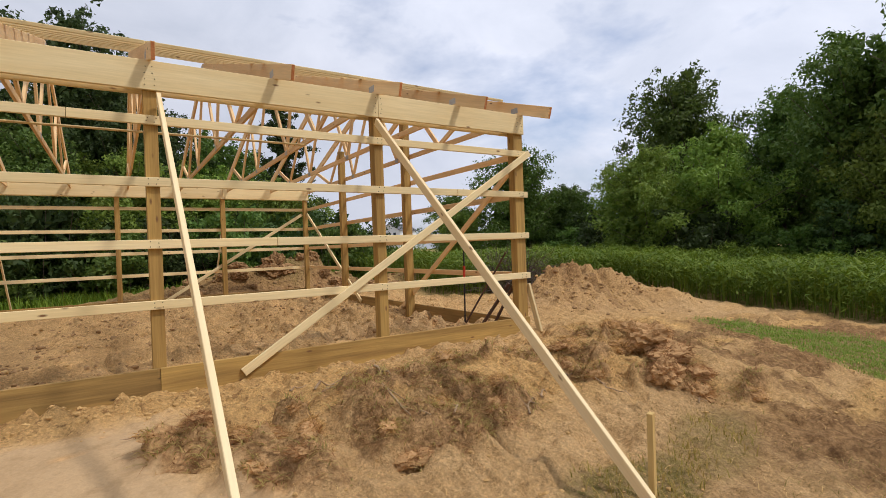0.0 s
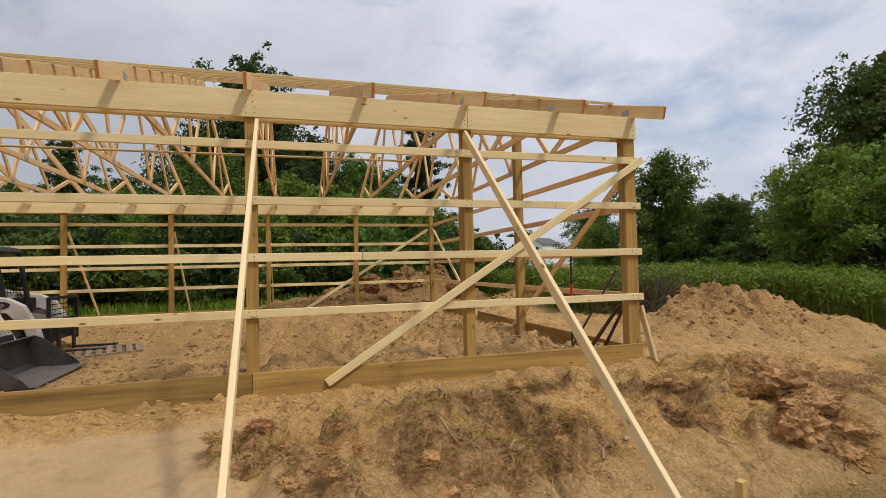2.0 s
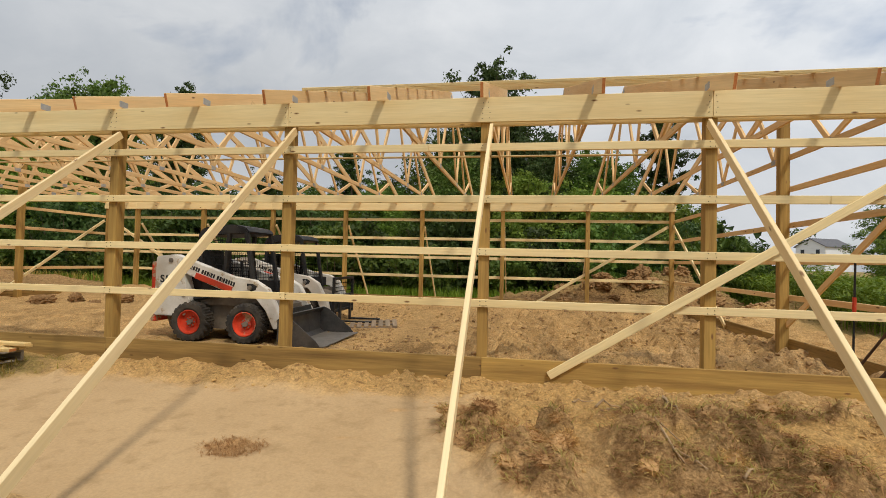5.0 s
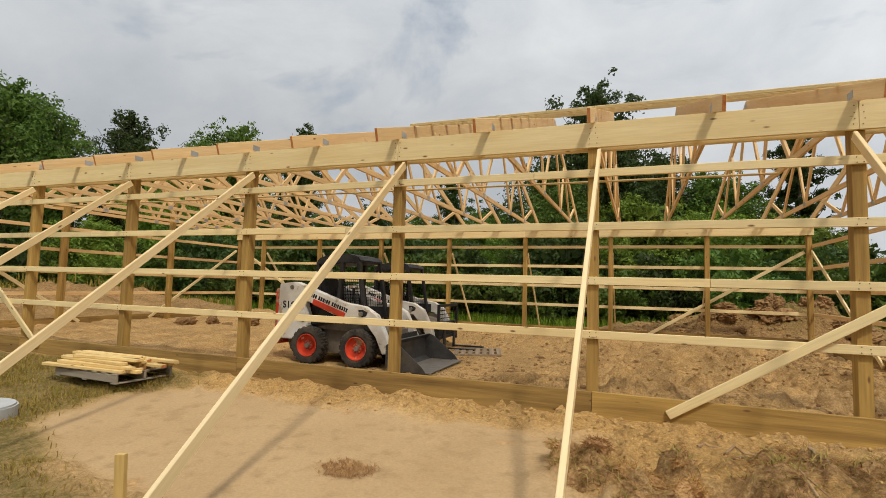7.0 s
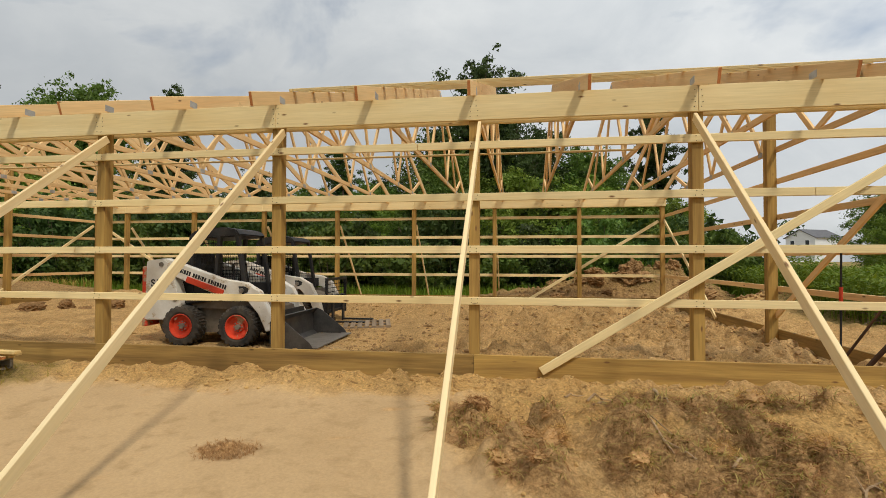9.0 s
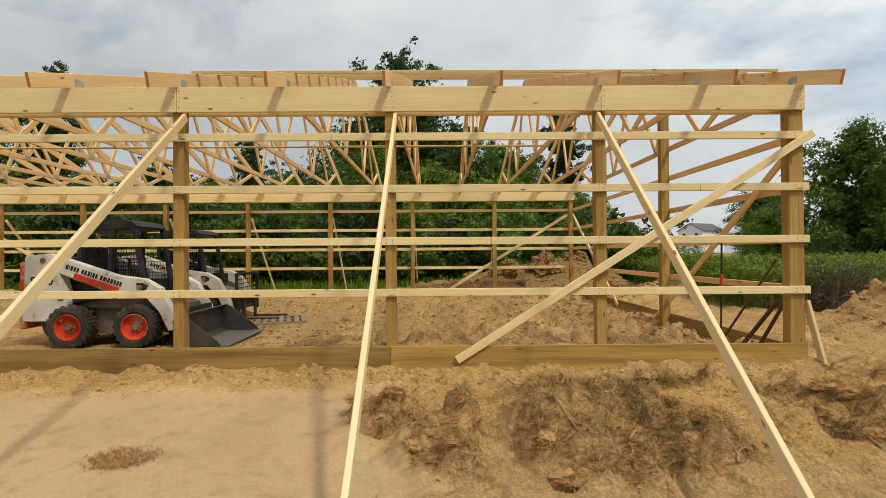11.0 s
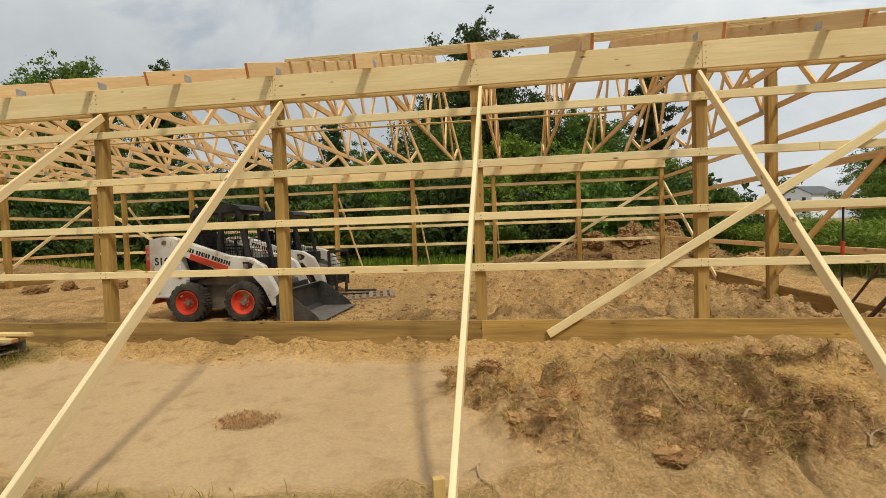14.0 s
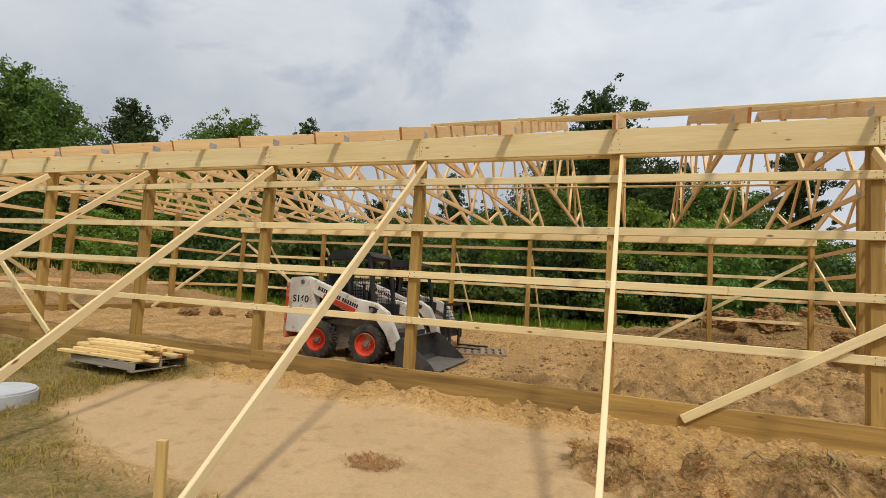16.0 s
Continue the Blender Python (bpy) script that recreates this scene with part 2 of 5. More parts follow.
for i, z in enumerate(GIRTS):
    near_cuts = [(-5.545, -11.6), (-1.3, -8.06, -13.0), (-3.72, -10.1), (-7.3, -14.0)][i]
    run("girt", XL, XR + 0.04, -0.019, z - 0.044, z + 0.044, PINE, sorted(near_cuts))
    run("girt", XL, XR, FARY - 0.021, z - 0.044, z + 0.044, PINE, [-FBAY * k for k in (6, 4, 2)])
    for x, f in ((XR - 0.019, (1, 0, 0)), (XL + 0.019, (-1, 0, 0))):
        board("girt", (x, 0.006, z), (x, end_y[1], z), 0.089, 0.038, SHADEPINE, barn, f)
        board("girt", (x, end_y[1] + 0.004, z), (x, FARY - 0.044, z), 0.089, 0.038, SHADEPINE, barn, f)
for x, f in ((XR - 0.019, (1, 0, 0)), (XL + 0.019, (-1, 0, 0))):
    board("skirt_board", (x, 0.006, 0.06), (x, end_y[0] + 0.9, 0.06), 0.24, 0.038, SKIRT, barn, f)
    board("skirt_board", (x, end_y[0] + 0.904, 0.06), (x, FARY - 0.044, 0.06), 0.24, 0.038, SKIRT, barn, f)

# nail heads on the header and girts at every near post
bm = bmesh.new()
for x in near_x:
    for z in [HB + 0.05 + 0.06 * k for k in range(4)] + [g + d for g in GIRTS for d in (-0.02, 0.02)]:
        for dx in (-0.035, 0.035):
            p = Vector((x + dx + rng.uniform(-0.01, 0.01), -0.039, z + rng.uniform(-0.01, 0.01)))
            add_tube(bm, p, p + Vector((0, -0.003, 0)), 0.0055, seg=6)
tagged(part("nail_heads", bm, NAIL, barn), kind="stuff")

# wall braces in the planes of the walls
board("diagonal_brace", (-4.125, -0.058, 0.075), (0.0, -0.058, 2.66), 0.089, 0.038, PINE, barn, label="diagonal pine brace across the girts")
board("diagonal_brace", (-14.1, -0.058, 0.1), (-17.2, -0.058, 2.5), 0.089, 0.038, PINE, barn)
board("diagonal_brace", (-0.25, FARY - 0.062, 2.5), (-4.1, FARY - 0.062, 0.1), 0.089, 0.038, PINE, barn)
board("diagonal_brace", (XL + 0.25, FARY - 0.062, 2.5), (XL + 4.1, FARY - 0.062, 0.1), 0.089, 0.038, PINE, barn)
board("diagonal_brace", (XR - 0.06, 0.2, 2.45), (XR - 0.06, 3.9, 0.05), 0.089, 0.038, SHADEPINE, barn, (1, 0, 0))
board("diagonal_brace", (XR - 0.06, 9.95, 2.5), (XR - 0.06, 6.0, 0.05), 0.089, 0.038, PINE, barn, (1, 0, 0))
board("diagonal_brace", (XL + 0.06, 0.3, 2.5), (XL + 0.06, 4.0, 0.05), 0.089, 0.038, PINE, barn, (-1, 0, 0))
board("diagonal_brace", (XL + 0.06, 9.9, 2.5), (XL + 0.06, 6.2, 0.05), 0.089, 0.038, PINE, barn, (-1, 0, 0))
board("diagonal_brace", (XR + 0.022, 0.02, 0.72), (0.06, -0.12, -0.07), 0.089, 0.038, PINE, barn, (1, 0, 0))

# trusses at half bays: bottom chord with its top chords, webs and toothed plates
SLOPE, RIDGE = 0.325, FARY / 2
CHORD = 0.089


def top_z(y):
    return HT + 0.155 + SLOPE * (RIDGE - abs(y - RIDGE)) + 0.02


def truss(x, webs=True):
    t = board("truss", (x, 0.17, HT - 0.045), (x, FARY - 0.2, HT - 0.045), CHORD, 0.038, SHADEPINE, barn, (1, 0, 0))
    inv = t.matrix_world.inverted()

    def sub(name, a, b, w, mat=SHADEPINE, me=None):
        o = board(name, a, b, w, 0.038, mat, None, (1, 0, 0), me)
        o.parent = t
        o.matrix_parent_inverse = inv

    d = 0.083
    sub("top_chord", (x, -0.62, top_z(-0.62) - d), (x, RIDGE - 0.002, top_z(RIDGE) - d), 0.158, SHADEPINE, ENDGRAIN)
    sub("top_chord", (x, RIDGE + 0.002, top_z(RIDGE) - d), (x, FARY + 0.62, top_z(-0.62) - d), 0.158, SHADEPINE, ENDGRAIN)
    zb = HT - 0.045
    if webs:
        for p, q in ((2.25, 1.15), (2.25, 3.4), (3.9, 3.4), (3.9, RIDGE - 0.05)):
            for s in (0, 1):
                y0, y1 = (p, q) if not s else (FARY - p, FARY - q)
                sub("web", (x, y0, zb + 0.02), (x, y1, top_z(y1) - 0.11), 0.089)
    for y, z in ((0.1, HT + 0.09), (FARY - 0.1, HT + 0.09), (2.25, zb + 0.01), (3.9, zb + 0.01), (FARY - 2.25, zb + 0.01), (FARY - 3.9, zb + 0.01), (RIDGE, top_z(RIDGE) - 0.1)):
        o = board("gusset_plate", (x, y - 0.075, z), (x, y + 0.075, z), 0.085, 0.043, GALV, None, (1, 0, 0))
        o.parent = t
        o.matrix_parent_inverse = inv


for k in range(16):
    truss(-1.22 * k + (XR - 0.03 if k == 0 else 0.0))
truss(XL + 0.04)
# purlins laid flat across the top chords, so far only over the eastern bays
for j in range(8):
    y = 0.42 + 0.61 * j
    z = top_z(y) + 0.022
    joints = [-7.6 + 0.25 * rng.random(), -3.66 if j % 2 else -4.88, XR - 0.02]
    for x0, x1 in zip(joints, joints[1:]):
        board("purlin", (x0 + 0.003, y, z), (x1 - 0.003, y, z), 0.089, 0.038, PINE, barn, (0, -SLOPE, 1))
# long lath tying the bottom chords
board("lath", (-18.6, 2.75, HT - 0.1), (-2.45, 2.75, HT - 0.1), 0.089, 0.019, PINE, barn, (0, 0, 1))

# outside props from the posts down to stakes
STAKES = []
for x, xe, ye, ze in ((-2.49, -2.46, -4.0, -0.6), (-4.81, -4.79, -3.85, -0.36), (-7.2, -6.95, -4.25, -0.36), (-9.62, -9.45, -4.25, -0.36), (-12.1, -11.95, -4.2, -0.36), (-14.55, -14.4, -4.2, -0.36), (-17.0, -16.9, -4.2, -0.36)):
    board("prop", (x, -0.065, HB - 0.065), (xe, ye, ze), 0.089, 0.038, BRACE, barn, (1, 0, 0), label="long pale prop leaning to a stake")
    STAKES.append((xe, ye))
for x in far_x[1:-1]:
    board("prop", (x + 0.05, FARY + 0.03, HB - 0.5), (x + 0.05, FARY + 2.4, -0.1), 0.089, 0.038, BRACE, barn, (1, 0, 0))


# ---- ground ----
TABLE = np.random.RandomState(7).rand(256, 256)


def lattice(x, y, f, shift=0):
    """Smooth value noise in 0..1 at f cells a metre."""
    u, v = x * f + 31.7 * shift + 500, y * f + 17.3 * shift + 500
    i, j = np.floor(u).astype(int), np.floor(v).astype(int)
    a, b = u - i, v - j
    a, b = a * a * (3 - 2 * a), b * b * (3 - 2 * b)
    t = TABLE
    p, q = t[i % 256, j % 256], t[(i + 1) % 256, j % 256]
    r, s = t[i % 256, (j + 1) % 256], t[(i + 1) % 256, (j + 1) % 256]
    return (p * (1 - a) + q * a) * (1 - b) + (r * (1 - a) + s * a) * b


def fbm(x, y, f, n=4, shift=0):
    out, amp = 0, 0.5
    for k in range(n):
        out = out + amp * lattice(x, y, f * 2.03 ** k, shift + k)
        amp *= 0.5
    return out / (1 - 0.5 ** n)


def ease(a, b, v):
    t = np.clip((v - a) / (b - a), 0, 1)
    return t * t * (3 - 2 * t)


def hump(x, y, cx, cy, rx, ry, turn=0.0, p=1.0):
    c, s = math.cos(turn), math.sin(turn)
    u, v = ((x - cx) * c + (y - cy) * s) / rx, (-(x - cx) * s + (y - cy) * c) / ry
    return np.exp(-(u * u + v * v) ** p)


# torn sod patches: centre, half widths, turn
SOD = ((-4.82, -1.6, 0.34, 0.22, -0.5), (-4.36, -2.3, 0.4, 0.22, -0.65), (-4.1, -2.2, 0.14, 0.1, 0), (-4.15, -1.9, 0.16, 0.06, 0),
       (-3.45, -2.15, 0.36, 0.3, -0.9), (-3.1, -1.6, 0.6, 0.26, -0.1), (-2.75, -2.0, 0.46, 0.36, -0.4), (-2.85, -2.4, 0.38, 0.16, 0), (-2.4, -2.2, 0.3, 0.2, 0), (-2.3, -1.45, 0.4, 0.15, -0.1),
       (-1.4, -1.5, 0.42, 0.17, -0.2), (-1.25, -2.0, 0.42, 0.26, -0.6), (-0.9, -1.75, 0.42, 0.2, -0.5), (0.3, -1.25, 0.5, 0.3, -0.7), (0.0, -1.75, 0.45, 0.27, -0.7), (-0.25, -2.45, 0.45, 0.26, -0.8),
       (0.4, -2.95, 0.4, 0.12, 0.2), (-0.66, -2.35, 0.2, 0.1, 0), (-6.68, -2.08, 0.2, 0.12, 0.3))


def turf(x, y):
    out = 0 * x
    for cx, cy, rx, ry, tn in SOD:
        out = np.maximum(out, hump(x, y, cx, cy, rx, ry, tn, 1.7))
    return out


def masks(x, y):
    """How far each kind of cover holds at a place: smooth sand, torn sod, loose dirt, grass, inside the frame."""
    wob = (fbm(x, y, 0.9, 4, 3) - 0.5) * 1.3
    inside = ease(-0.1, 0.15, y) * ease(FARY + 0.3, FARY, y) * ease(XR + 0.3, XR, x) * ease(XL - 0.3, XL, x)
    r = np.hypot((x + 7.0) / 3.35, (y + 1.7) / 1.5) + wob * 0.22
    sand = ease(1.08, 0.92, r) * ease(-0.5, -0.85, y + wob * 0.35) * ease(-4.55, -5.15, x + wob * 0.3 - 0.6 * np.clip(-1.8 - y, 0, 1.2))
    sod = ease(0.42, 0.62, turf(x, y) + wob * 0.4 + 1.3 * (fbm(x, y, 4.5, 3, 140) - 0.5))
    left = ease(-8.3, -9.3, x + 0.5 * (y + 3.2) + wob) * ease(0.05, -0.2, y)
    front = ease(-2.95, -3.3, y + wob * 0.4) * ease(-3.3, -5.5, x)
    tuft = np.maximum(0.9 * ease(0.4, 0.7, hump(x, y, -2.2, -3.4, 0.75, 0.4) + wob * 0.3), 0.6 * ease(0.35, 0.8, hump(x, y, -1.0, -3.3, 0.9, 0.35, 0.3) + wob * 0.4))
    lawn = ease(-0.1, 0.5, x - 3.5 - 0.33 * (y + 0.68) + wob * 0.5) * ease(0.3, -0.3, x - 4.5 + 0.54 * (y + 0.12) + wob * 0.4) * ease(0.1, -0.7, y + wob * 0.4) * ease(-6.0, -5.0, y)
    field = ease(7.8, 8.4, x - 0.05 * y + wob * 0.5) * ease(-9, -7, y)
    behind = ease(FARY + 1.2, FARY + 2.6, y + wob)
    side = ease(1.5, 3.0, x + wob) * ease(4.8, 6.0, y + wob)
    west = ease(XL - 3.2, XL - 5.0, x + wob * 2)
    grass = np.clip(np.maximum.reduce([0.95 * left * (1 - sand), 0.9 * front * (1 - sand), tuft, lawn, field, behind, side, west, ease(-9, -12, y) + 0 * x]), 0, 1)
    return sand, sod, grass, inside, field


def height(x, y):
    sand, sod, grass, inside, field = masks(x, y)
    d = np.clip(-y - 0.25, 0, 7)
    z = -0.055 - 0.068 * np.clip(d, 0, 5.5) - 0.2 * ease(-5.5, -2.0, x) * ease(-1.8, -3.8, y)
    z = np.where(y > 0, -0.06, z)
    # terrain falls gently to the east
    z = z - 0.075 * np.clip(x - 0.8, 0, 6) * ease(6, 0.5, y)
    z = z - 0.05 * inside * ease(0.1, 1.2, y)
    # bank thrown up along the skirt, torn sod heap, clods, spoil heaps
    rough = fbm(x, y, 2.3, 3, 11) - 0.5
    fine = fbm(x, y, 6.0, 2, 5) - 0.5
    crumb = np.clip(fbm(x, y, 4.2, 2, 81) - 0.5, 0, 1) + 0.4 * np.clip(fbm(x, y, 9.0, 1, 91) - 0.5, 0, 1)
    z = z + 0.022 * hump(0 * x, y, 0, -0.55, 1, 0.3) * (0.2 + 1.6 * fbm(x, y, 1.3, 3, 9)) * (1 - inside)
    z = z + 0.16 * hump(x, y, -3.3, -1.45, 1.75, 0.8, -0.1, 2.0) + 0.1 * hump(x, y, -2.2, -1.6, 1.2, 0.7) + 0.1 * hump(x, y, -0.4, -1.6, 1.6, 0.9)
    pile = ease(0.15, 0.8, turf(x, y)) * ease(-5.6, -5.2, x)
    z = z + pile * (0.12 * (fbm(x, y, 8.0, 2, 160) - 0.5) + 0.06 * (fbm(x, y, 17.0, 2, 161) - 0.5))
    for cx, cy, rx, ry, tn, dz in ((0.42, -1.08, 0.36, 0.11, -0.8, 0.2), (0.1, -1.62, 0.3, 0.09, -0.75, 0.15), (-0.12, -2.62, 0.3, 0.09, -0.7, 0.14), (-3.42, -2.44, 0.2, 0.08, 0.1, 0.13),
                                   (-2.82, -2.5, 0.26, 0.06, 0.1, 0.05), (-2.5, -1.85, 0.2, 0.07, -0.5, 0.09), (-4.9, -1.78, 0.2, 0.05, -0.5, 0.08)):
        z = z - dz * hump(x, y, cx, cy, rx, ry, tn, 1.4)
    z = z + 0.1 * hump(x, y, -3.1, -2.3, 0.2, 0.12, 0, 1.5) + 0.08 * hump(x, y, -3.6, -1.9, 0.2, 0.5, 0.3, 1.5)
    z = z + pile * (0.03 + 0.09 * ease(0.4, 0.62, fbm(x, y, 2.8, 3, 150)) + 0.1 * fine + 0.12 * crumb)
    z = z + 0.14 * hump(x, y, 0.1, -1.9, 0.9, 0.6, -0.7) * (0.5 + 2.2 * np.abs(rough))
    gully = np.abs(fbm(x * 1.2 + 0.8 * y, y * 0.5 - 0.3 * x, 1.8, 3, 33) - 0.5)
    z = z - 0.07 * ease(0.06, 0.0, gully) * hump(x, y, -2.4, -2.2, 2.6, 0.9) * (1 - sod)
    loose = 1 - np.maximum(sand, np.maximum(field, 0.6 * grass))
    rake = fbm(x * 0.9 + y * 1.1, (y - x) * 0.28, 5.0, 3, 44) - 0.5
    clump = ease(0.42, 0.6, fbm(x, y, 0.8, 3, 170))
    z = z + loose * (0.25 + 0.75 * clump) * (0.05 * (fbm(x, y, 9.0, 2, 171) - 0.5) + 0.035 * (fbm(x, y, 19.0, 1, 172) - 0.5)) * ease(9, 6, np.abs(x + 2))
    z = z + loose * 0.04 * ease(0.54, 0.62, fbm(x, y, 3.4, 2, 151)) * ease(-9.5, -8.5, x)
    z = z + loose * (0.05 * rough + 0.07 * fine + 0.2 * crumb) + 0.075 * rake * loose * ease(-0.9, -1.8, y)
    work = hump(x, y, -8.9, 3.9, 3.0, 3.0, 0, 3.0)
    z = z + inside * (1 - work) * (0.1 * np.clip(rough, -0.15, 1) + 0.09 * clump * (fbm(x, y, 4.6, 3, 173) - 0.45) + 0.05 * fine + 0.1 * crumb + 0.08 * ease(0.53, 0.61, fbm(x, y, 2.2, 2, 152))) * ease(-19, -8, x)
    z = z + 0.14 * crumb * hump(0 * x, y, 0, -0.65, 1, 0.35) * (1 - inside)
    z = z + sand * (0.02 * rough + 0.006 * fine)
    lump = fbm(x, y, 1.6, 4, 21)
    z = z + 0.62 * hump(x, y, 3.55, 2.85, 1.0, 0.85, 0.2) * (0.65 + 0.55 * lump)
    z = z + 0.66 * hump(x, y, 4.95, 3.0, 1.25, 0.95, -0.3) * (0.65 + 0.55 * lump)
    z = z + hump(x, y, 4.2, 2.9, 1.9, 1.1, 0, 1.5) * (0.24 * rough + 0.26 * fine + 0.34 * crumb)
    z = z + 0.35 * hump(x, y, 6.4, 1.9, 1.3, 0.7, -0.5)
    for cx, cy, rx, ry, hh in ((0.4, 12.5, 1.7, 0.75, 1.15), (-2.2, 12.3, 1.4, 0.7, 0.7), (2.6, 9.2, 1.2, 1.1, 0.5), (-4.6, 12.0, 1.5, 0.6, 0.3)):
        z = z + hh * hump(x, y, cx, cy, rx, ry) * (0.55 + 0.9 * lump)
    z = z + 1.05 * hump(x, y, -22.8, 5.5, 2.4, 6.0) * (0.6 + 0.8 * lump) + 0.4 * hump(x, y, -16.5, 8.6, 1.8, 0.8) * (0.5 + lump)
    z = z + 1.4 * ease(-24, -42, x) * ease(-5, 8, y)
    z = np.where(inside > 0.5, z * (1 - work) - 0.178 * work, z)
    # animal digging in the sand
    z = z - 0.05 * hump(x, y, -6.64, -2.12, 0.2, 0.16) + 0.02 * hump(x, y, -6.6, -2.1, 0.35, 0.28)
    return z


def ground_material():
    m = bpy.data.materials.new("ground_cover")
    m.use_nodes = True
    N, L = m.node_tree.nodes, m.node_tree.links
    b = N["Principled BSDF"]
    b.inputs["Roughness"].default_value, b.inputs["Specular IOR Level"].default_value = 0.95, 0.1
    tc = N.new("ShaderNodeTexCoord")

    def noise_node(scale, detail=6, rough=0.6):
        n = N.new("ShaderNodeTexNoise")
        n.inputs["Scale"].default_value, n.inputs["Detail"].default_value, n.inputs["Roughness"].default_value = scale, detail, rough
        L.new(tc.outputs["Object"], n.inputs["Vector"])
        return n.outputs[0]

    def mix(fac, a, c):
        x = N.new("ShaderNodeMix")
        x.data_type = "RGBA"
        for sock, v in (("Factor", fac), ("A", a), ("B", c)):
            if isinstance(v, tuple):
                x.inputs[sock].default_value = (*v, 1)
            else:
                L.new(v, x.inputs[sock])
        return x.outputs["Result"]

    def steer(v, lo, hi):
        r = N.new("ShaderNodeMapRange")
        r.inputs["From Min"].default_value, r.inputs["From Max"].default_value = lo, hi
        L.new(v, r.inputs["Value"])
        return r.outputs[0]

    def mask(name):
        a = N.new("ShaderNodeAttribute")
        a.attribute_name = name
        return a.outputs["Fac"]

    n1, n2, n3 = noise_node(0.8), noise_node(5.0), noise_node(38.0, 8, 0.7)
    n4 = noise_node(13.0, 7, 0.65)
    dirt = mix(steer(n1, 0.3, 0.7), (0.69, 0.43, 0.165), (0.57, 0.34, 0.125))
    dirt = mix(steer(n2, 0.48, 0.72), dirt, (0.49, 0.295, 0.115))
    dirt = mix(steer(n4, 0.56, 0.64), dirt, (0.33, 0.185, 0.07))
    pale = mix(steer(n2, 0.42, 0.7), (0.62, 0.40, 0.185), (0.48, 0.297, 0.125))
    dirt = mix(mask("pale"), dirt, pale)
    sand = mix(steer(n1, 0.35, 0.7), (0.49, 0.337, 0.18), (0.43, 0.29, 0.15))
    sand = mix(steer(n2, 0.52, 0.74), sand, (0.36, 0.24, 0.12))
    sod = mix(steer(n4, 0.4, 0.58), (0.57, 0.35, 0.157), (0.36, 0.212, 0.09))
    grass = mix(steer(n4, 0.42, 0.58), (0.20, 0.165, 0.045), (0.34, 0.235, 0.10))
    brown = mix(steer(n4, 0.4, 0.6), (0.40, 0.235, 0.10), (0.22, 0.12, 0.05))
    col = mix(mask("brown"), dirt, brown)
    col = mix(mask("sand"), col, sand)
    col = mix(mask("grass"), col, grass)
    col = mix(mask("sod"), col, sod)
    hs = N.new("ShaderNodeHueSaturation")
    v = steer(n3, 0.2, 0.8)
    mr = N.new("ShaderNodeMapRange")
    L.new(v, mr.inputs["Value"])
    for sock, base, gain in (("To Min", 0.42, 0.40), ("To Max", 1.5, -0.34)):
        calm = N.new("ShaderNodeMath")
        calm.operation = "MULTIPLY_ADD"
        L.new(mask("sand"), calm.inputs[0])
        calm.inputs[1].default_value, calm.inputs[2].default_value = gain, base
        L.new(calm.outputs[0], mr.inputs[sock])
    L.new(mr.outputs[0], hs.inputs["Value"])
    L.new(col, hs.inputs["Color"])
    L.new(hs.outputs[0], b.inputs["Base Color"])
    bp = N.new("ShaderNodeBump")
    bp.inputs["Strength"].default_value, bp.inputs["Distance"].default_value = 0.6, 0.02
    L.new(n3, bp.inputs["Height"])
    soft_fac = N.new("ShaderNodeMapRange")
    soft_fac.inputs["To Min"].default_value, soft_fac.inputs["To Max"].default_value = 0.65, 0.2
    L.new(mask("sand"), soft_fac.inputs["Value"])
    L.new(soft_fac.outputs[0], bp.inputs["Strength"])
    bp2 = N.new("ShaderNodeBump")
    bp2.inputs["Distance"].default_value = 0.11
    rough_fac = N.new("ShaderNodeMapRange")
    rough_fac.inputs["To Min"].default_value, rough_fac.inputs["To Max"].default_value = 0.85, 0.22
    L.new(mask("sand"), rough_fac.inputs["Value"])
    L.new(rough_fac.outputs[0], bp2.inputs["Strength"])
    L.new(n4, bp2.inputs["Height"])
    L.new(bp.outputs[0], bp2.inputs["Normal"])
    L.new(bp2.outputs[0], b.inputs["Normal"])
    return m


def net(lo, hi, stretches, grow):
    """Net lines: each stretch (from, step) runs to the next; outside them the step grows."""
    mid = np.concatenate([np.arange(a, b, st) for (a, st), (b, _) in zip(stretches, stretches[1:])])
    out = []
    for v, st, end, sign in ((stretches[0][0], stretches[0][1], lo, -1), (stretches[-1][0], stretches[-1][1], hi, 1)):
        row = [] if sign < 0 else [v]
        while sign * (end - v) > st:
            st *= grow
            v += sign * st
            row.append(v)
        out.append(row + [end])
    return np.concatenate([out[0][::-1], mid, out[1]])


gx = net(-600, 600, ((-11.0, 0.095), (-5.4, 0.026), (1.4, 0.068), (5.8, 0.08)), 1.1)
gy = net(-300, 700, ((-4.4, 0.05), (-3.2, 0.024), (0.1, 0.056), (7.0, 0.1), (13.4, 0.13)), 1.07)
GX, GY = np.meshgrid(gx, gy, indexing="ij")
GZ = height(GX, GY)
nx, ny = GX.shape
idx = np.arange(nx * ny).reshape(nx, ny)
quads = np.stack([idx[:-1, :-1], idx[1:, :-1], idx[1:, 1:], idx[:-1, 1:]], -1).reshape(-1, 4)
ground_me = bpy.data.meshes.new("ground")
ground_me.from_pydata(np.stack([GX, GY, GZ], -1).reshape(-1, 3), [], quads.tolist())
ground_me.polygons.foreach_set("use_smooth", [True] * len(quads))
cover = dict(zip(("sand", "sod", "grass"), masks(GX, GY)))
SPOIL = hump(GX, GY, 4.4, 2.9, 2.4, 1.5, 0, 1.5)
